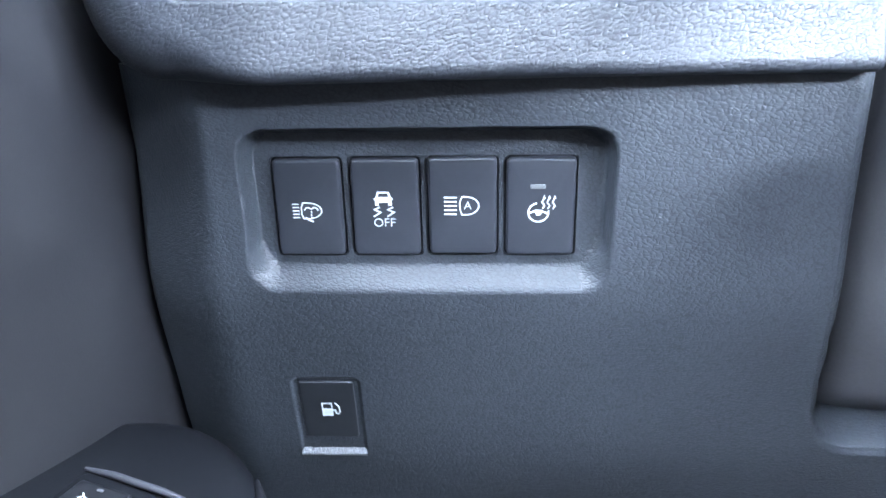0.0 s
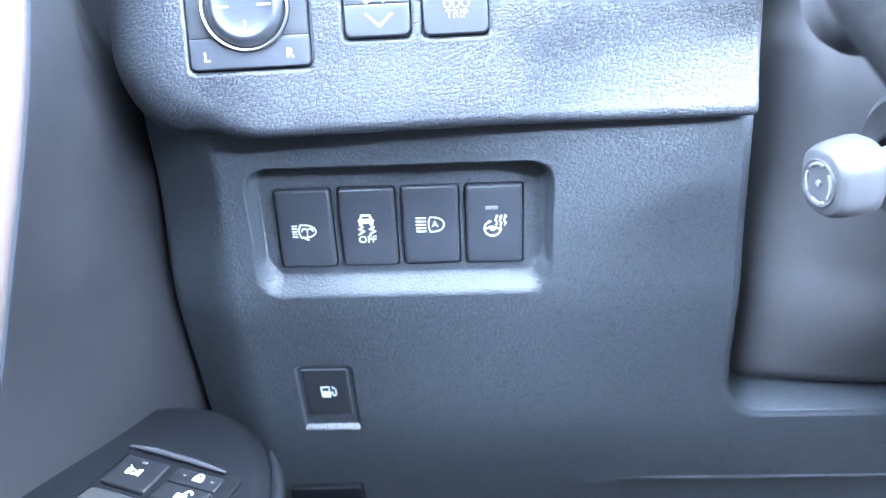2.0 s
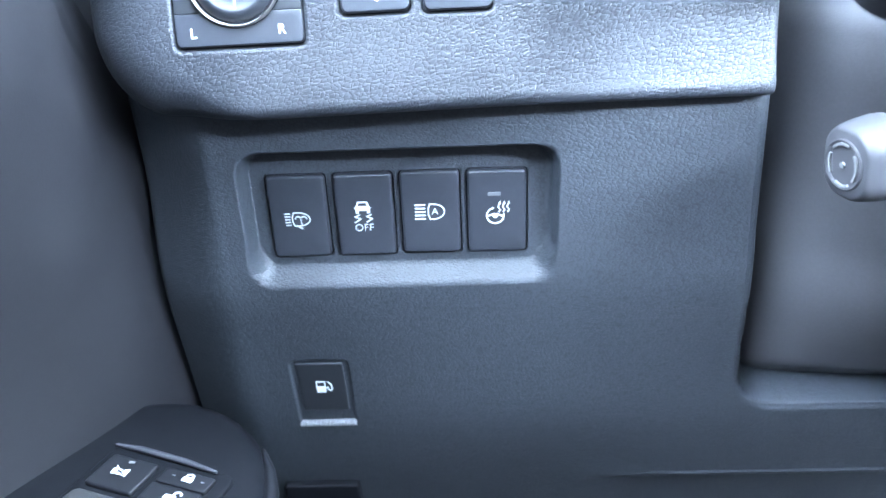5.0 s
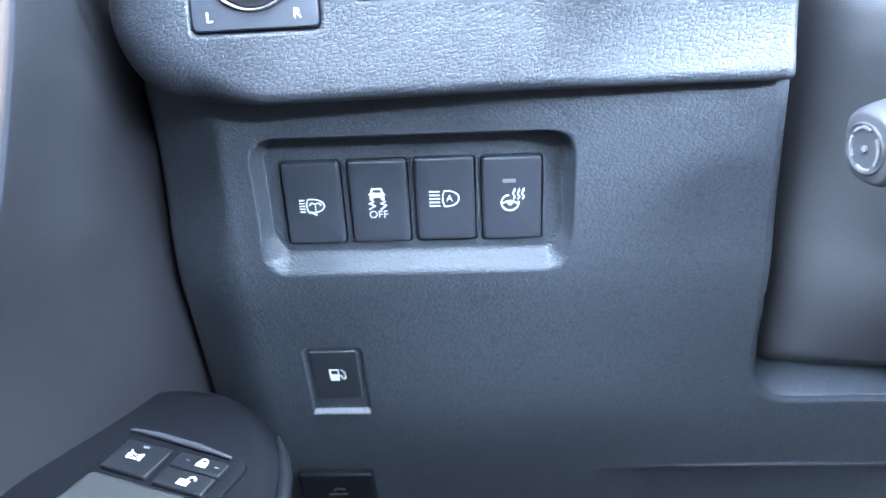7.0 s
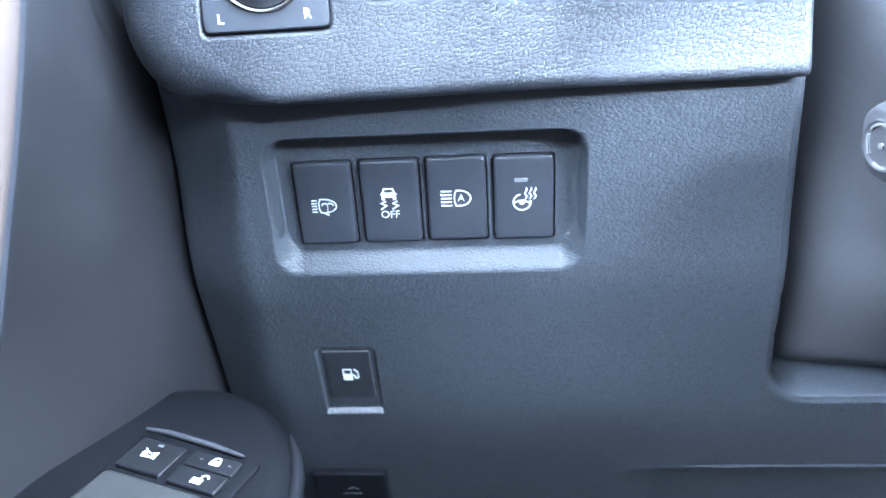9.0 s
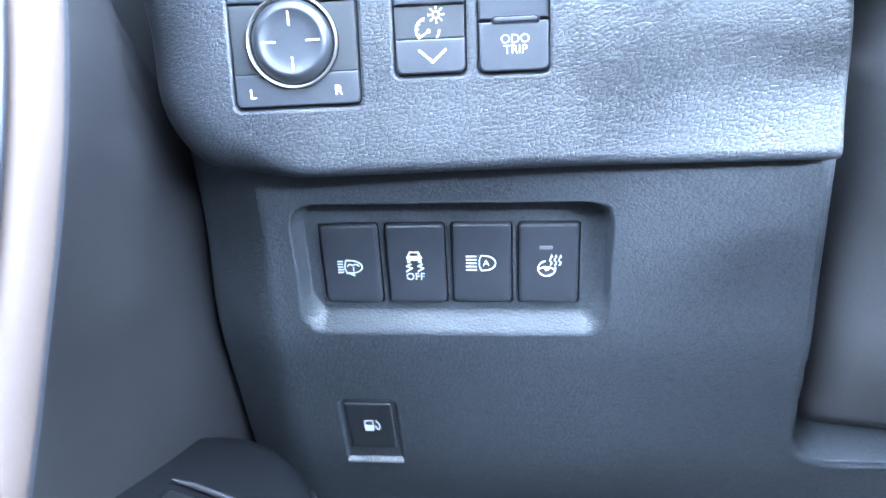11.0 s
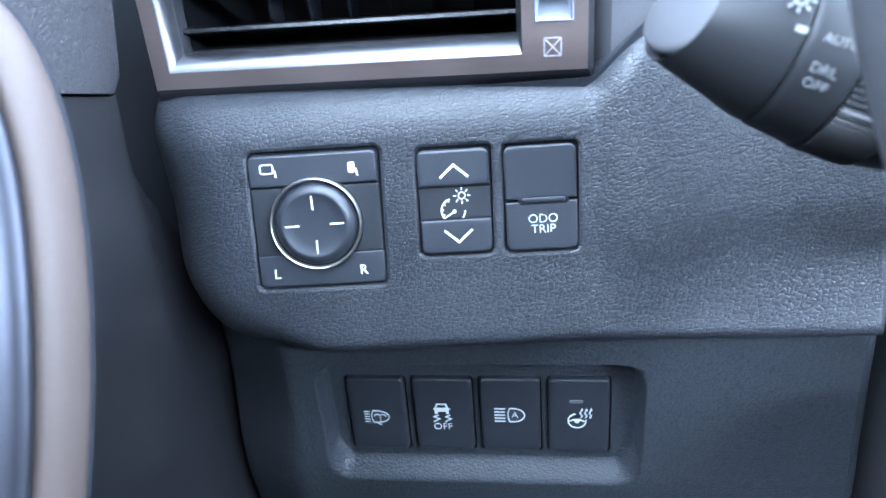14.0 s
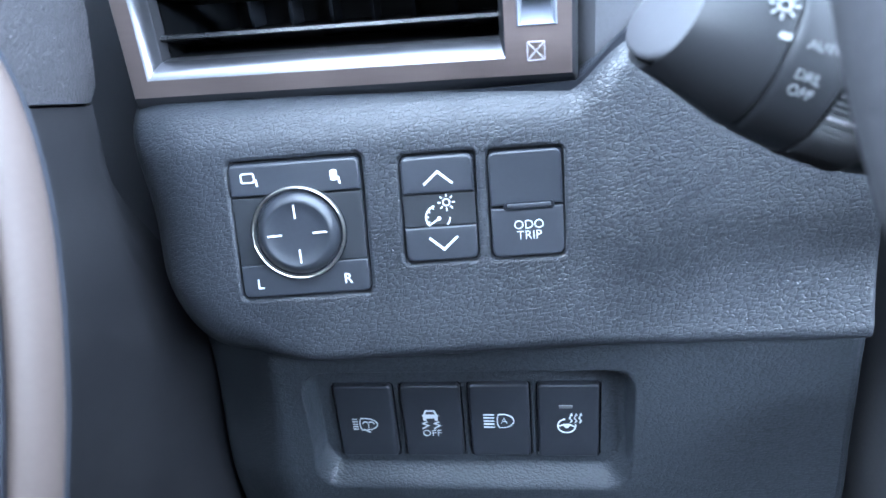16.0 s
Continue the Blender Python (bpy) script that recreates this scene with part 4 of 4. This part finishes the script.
part("hub", puck(rrect(0.09, 0.085, 0.03), 0.015, -0.045, 0.012), GLOSS, wheel)
for a in (0, 270):
    r = Matrix.Rotation(radians(a), 4, "Z")
    part("spoke", puck(rrect(0.105, 0.035, 0.006, 0.108, 0), 0.004, -0.012, 0.004).moved(r), GLOSS, wheel)
part("column_shaft", lathe([(0.03, -0.10), (0.03, -0.03)]), GLOSS, wheel)
part("gear_paddle", puck([(x, y) for x, y in rrect(0.027, 0.075, 0.0125, -0.1310, -0.0490, 8)], -0.031, -0.040, 0.0045), COLUMN, wheel, "dark rounded gear paddle")
part("paddle_arm", puck(rrect(0.10, 0.022, 0.004, -0.078, -0.0267), -0.032, -0.037, 0.002), COLUMN, wheel)

# ---------------------------------------------------------------- door
door = thing("car_door", pose(-0.13, 0.0, 0.40), "closed dark car door with grained upper trim and silver pull", "door")
ORG = Matrix.Translation((0.13, 0.0, -0.40))


def door_skin(z0, z1, proud, y1=0.236):
    ys, zs = np.concatenate([np.linspace(-1.2, 0.0, 20)[:-1], np.linspace(0.0, y1, 60)]), np.linspace(z0, z1, 40)
    Yy, Zz = np.meshgrid(ys, zs)
    Yy = np.where(Yy > 0, Yy * (1 - 0.125 * ramp((Zz - 0.625) / 0.070)), Yy)
    Zz = Zz + 0.25 * np.clip(0.2 - Yy, 0, 0.15) * np.exp(-((Zz - 0.707) / 0.07) ** 2)
    Yy = Yy + 0.085 * ramp((0.632 - Zz) / 0.075) * np.clip((Yy - 0.225) / (y1 - 0.225), 0, 1)
    xx = -0.132 + 0.021 * ramp((Yy - 0.05) / 0.15) - proud
    high = ramp((Zz - 0.60) / 0.08)
    xx = xx - 0.0002 * (1 - high) * ramp((Yy - 0.196) / 0.036) - 0.005 * high * np.clip((Yy - 0.2025) / 0.004, 0, 1) ** 2
    xx = xx + 0.17 * np.maximum(0, Zz - 0.690) * ramp((Yy - 0.08) / 0.09)
    xx = xx - 0.036 * ramp((0.67 - Zz) / 0.15) * (1 - ramp((Yy - 0.128) / 0.105))
    return xx, Yy, Zz


def side_relief(X, Y, Z, back=0.02):
    r, c = X.shape
    g = Geo()
    front = np.stack([X, Y, Z], -1).reshape(-1, 3)
    g.v = [tuple(p) for p in front.tolist()] + [(x - back, y, z) for x, y, z in front.tolist()]
    n = r * c
    for i in range(r - 1):
        for j in range(c - 1):
            q = (i * c + j, (i + 1) * c + j, (i + 1) * c + j + 1, i * c + j + 1)
            g.f += [q, tuple(k + n for k in reversed(q))]
    edge = [j for j in range(c)] + [i * c + c - 1 for i in range(1, r)] + [(r - 1) * c + j for j in range(c - 2, -1, -1)] + [i * c for i in range(r - 2, 0, -1)]
    for a, b in zip(edge, edge[1:] + edge[:1]):
        g.f.append((a, b, b + n, a + n))
    return g


X, Y, Z = door_skin(0.7075, 0.88, 0.0)
edge = np.clip((0.002 - (Z - 0.7075)) / 0.002, 0, 1)
X = X - 0.002 * (1 - np.sqrt(np.maximum(0, 1 - edge ** 2)))
part("upper_trim", side_relief(X, Y, Z).moved(ORG), HIDE_DOOR, door, "grained grey upper door trim")
X, Y, Z = door_skin(0.02, 0.7066, 0.0004)
edge = np.clip((0.0015 - (0.7066 - Z)) / 0.0015, 0, 1)
X = X - 0.0015 * (1 - np.sqrt(np.maximum(0, 1 - edge ** 2)))
part("lower_card", side_relief(X, Y, Z).moved(ORG), CARD, door, "smooth charcoal lower door card")

# pull handle: a curved bar with a taupe surround and a bowed silver face
edge_pts = [(-0.128, 0.156, 0.752), (-0.112, 0.1505, 0.7495), (-0.0985, 0.1465, 0.7440), (-0.0890, 0.1430, 0.7365), (-0.0825, 0.1385, 0.7265), (-0.0785, 0.1335, 0.7150), (-0.0762, 0.1280, 0.7020),
            (-0.0748, 0.1200, 0.6850), (-0.0752, 0.1110, 0.6650), (-0.0772, 0.1020, 0.6450), (-0.0795, 0.0920, 0.6250), (-0.0820, 0.0800, 0.6020), (-0.0860, 0.0690, 0.5800), (-0.095, 0.058, 0.556), (-0.116, 0.050, 0.540)]
path = [Vector(p) for p in edge_pts]
fine_path = []
for i in range(len(path) - 1):
    p0, p1, p2, p3 = path[max(i - 1, 0)], path[i], path[i + 1], path[min(i + 2, len(path) - 1)]
    for k in range(4):
        s = k / 4
        fine_path.append(0.5 * ((2 * p1) + (p2 - p0) * s + (2 * p0 - 5 * p1 + 4 * p2 - p3) * s * s + (3 * p1 - p0 - 3 * p2 + p3) * s ** 3))
fine_path.append(path[-1])


def sweep(profile):
    rings = []
    for i, p in enumerate(fine_path):
        t = (fine_path[max(i - 1, 0)] - fine_path[min(i + 1, len(fine_path) - 1)]).normalized()
        nn = Vector((0.75, -0.60, 0.20))
        nn = (nn - t * nn.dot(t)).normalized()
        ww = nn.cross(t)
        if ww.x > 0:
            ww = -ww
        rings.append([p + ww * a + nn * b for a, b in profile])
    return loops(rings, True, True).moved(ORG)


pull = part("pull_handle", sweep([(0.0015, -0.013), (0.0002, -0.010), (0.0, -0.0030), (0.0008, -0.0008), (0.0030, 0.0012), (0.0064, 0.0024), (0.0094, 0.0024), (0.0106, 0.0016), (0.0108, -0.013)]), TAUPE, door, "taupe surround of the door pull", sharp=60)
part("silver_face", sweep([(0.0110, -0.012), (0.0110, 0.0010), (0.0116, 0.0020), (0.0128, 0.0024), (0.0140, 0.0014), (0.0165, 0.0010), (0.020, 0.0020), (0.026, 0.0030), (0.033, 0.0020), (0.040, -0.0010), (0.044, -0.004), (0.044, -0.012)]), PULL, pull, "bowed satin silver face", sharp=60)
part("seam", sweep([(-0.0018, -0.014), (-0.0018, -0.0060), (0.0010, -0.0055), (0.0010, -0.014)]), SHADE, pull, "black joint round the pull")

# armrest with its rounded front end
outline = []
for a in np.linspace(0, 90, 14):
    outline.append((-0.110 + 0.0565 * math.cos(radians(a)), 0.138 + 0.0735 * math.sin(radians(a))))
outline += [(-0.128, 0.2105), (-0.1430, 0.200), (-0.1520, 0.180), (-0.1580, 0.13), (-0.160, -0.45), (-0.060, -0.45), (-0.050, -0.10), (-0.0500, 0.08), (-0.0525, 0.13)]
part("armrest", puck(outline[::1], 0.5080, 0.40, 0.010, segs=6).moved(ORG), GLOSS, door, "dark soft armrest with a rounded front end")

rim = [(-0.0512, -0.20), (-0.0502, 0.02), (-0.0506, 0.08), (-0.0530, 0.13)] + [(-0.110 + 0.0560 * math.cos(radians(a)), 0.138 + 0.0730 * math.sin(radians(a))) for a in (6, 16, 26, 36)]
part("armrest_rim", tube([(x, y, 0.5035) for x, y in rim], [0.0026] * 6 + [0.0020, 0.0008], 14).moved(ORG), KEY, door, "satin rim along the armrest")

# window and lock switches on the armrest
e1 = Vector((0.945, -0.326, 0.0)).normalized()
e2 = Vector((0.326, 0.945, 0.0)).normalized()
m = frame_at((-0.1154, 0.1729, 0.5100), e1, e2, Vector((0, 0, 1)))
sw = thing("window_switch_panel", m, "black switch panel with window and door locks on the armrest", "switch panel")
part("bezel", puck(rrect(0.0530, 0.070, 0.004, 0.0225, -0.0310), -0.0006, -0.006, 0.001), GLOSS, sw)
part("front_ridge", tube([(-0.0032, 0.0038, 0.0003), (0.008, 0.0042, 0.0006), (0.028, 0.0036, 0.0006), (0.0416, 0.0026, 0.0003)], [0.0006, 0.0011, 0.0011, 0.0006], 12), SMOOTH, sw)
b1 = part("window_lock_button", puck(rrect(0.0200, 0.0150, 0.0012, 0.0102, -0.0082), 0.0010, -0.004, 0.0008), KEY, sw)
b2 = part("lock_button", puck(rrect(0.0205, 0.0070, 0.0010, 0.0336, -0.0040), 0.0008, -0.004, 0.0006), KEY, sw)
b3 = part("unlock_button", puck(rrect(0.0205, 0.0085, 0.0010, 0.0336, -0.0122), 0.0010, -0.004, 0.0008), KEY, sw)
n0 = 0.0011
glass = [(0.0064, -0.0096), (0.0060, -0.0076), (0.0068, -0.0064), (0.0096, -0.0072), (0.0122, -0.0062), (0.0124, -0.0096), (0.0108, -0.0093), (0.0084, -0.0094)]
part("crossed_window_symbol", join(flat(glass, n0), stroke([(0.0060, -0.0056), (0.0072, -0.0066)], 0.0005, n0)), INK, b1)
part("cross_line", join(stroke([(0.0072, -0.0072), (0.0116, -0.0092)], 0.0006, n0 + 0.0002), stroke([(0.0078, -0.0092), (0.0106, -0.0074)], 0.0006, n0 + 0.0002)), KEY, b1)
part("closed_lock_symbol", join(flat([(0.0326, -0.0050), (0.0366, -0.0050), (0.0366, -0.0030), (0.0326, -0.0030)], n0 - 0.0002), stroke([(0.0332, -0.0032), (0.0334, -0.0020), (0.0346, -0.0014), (0.0358, -0.0020), (0.0360, -0.0032)], 0.0007, n0 - 0.0002)), INK, b2)
part("open_lock_symbol", join(flat([(0.0322, -0.0144), (0.0364, -0.0144), (0.0364, -0.0120), (0.0322, -0.0120)], n0), stroke([(0.0350, -0.0120), (0.0352, -0.0106), (0.0364, -0.0100), (0.0376, -0.0106), (0.0376, -0.0114)], 0.0007, n0)), INK, b3)
for x in (0.0285, 0.0405):
    part("lock_tick", flat(rrect(0.0014, 0.0005, 0.0002, x, -0.0036), n0 - 0.0002), INK_DIM, b2)
part("window_lock_tick", flat(rrect(0.0022, 0.0010, 0.0003, 0.0100, -0.0030), n0), INK_DIM, b1)
rock = puck(rrect(0.0430, 0.030, 0.003, 0.0215, -0.0335), 0.0030, -0.004, 0.0022, tilt=-0.06)
part("window_rocker", rock, ROCKER, sw, "grey window rocker")
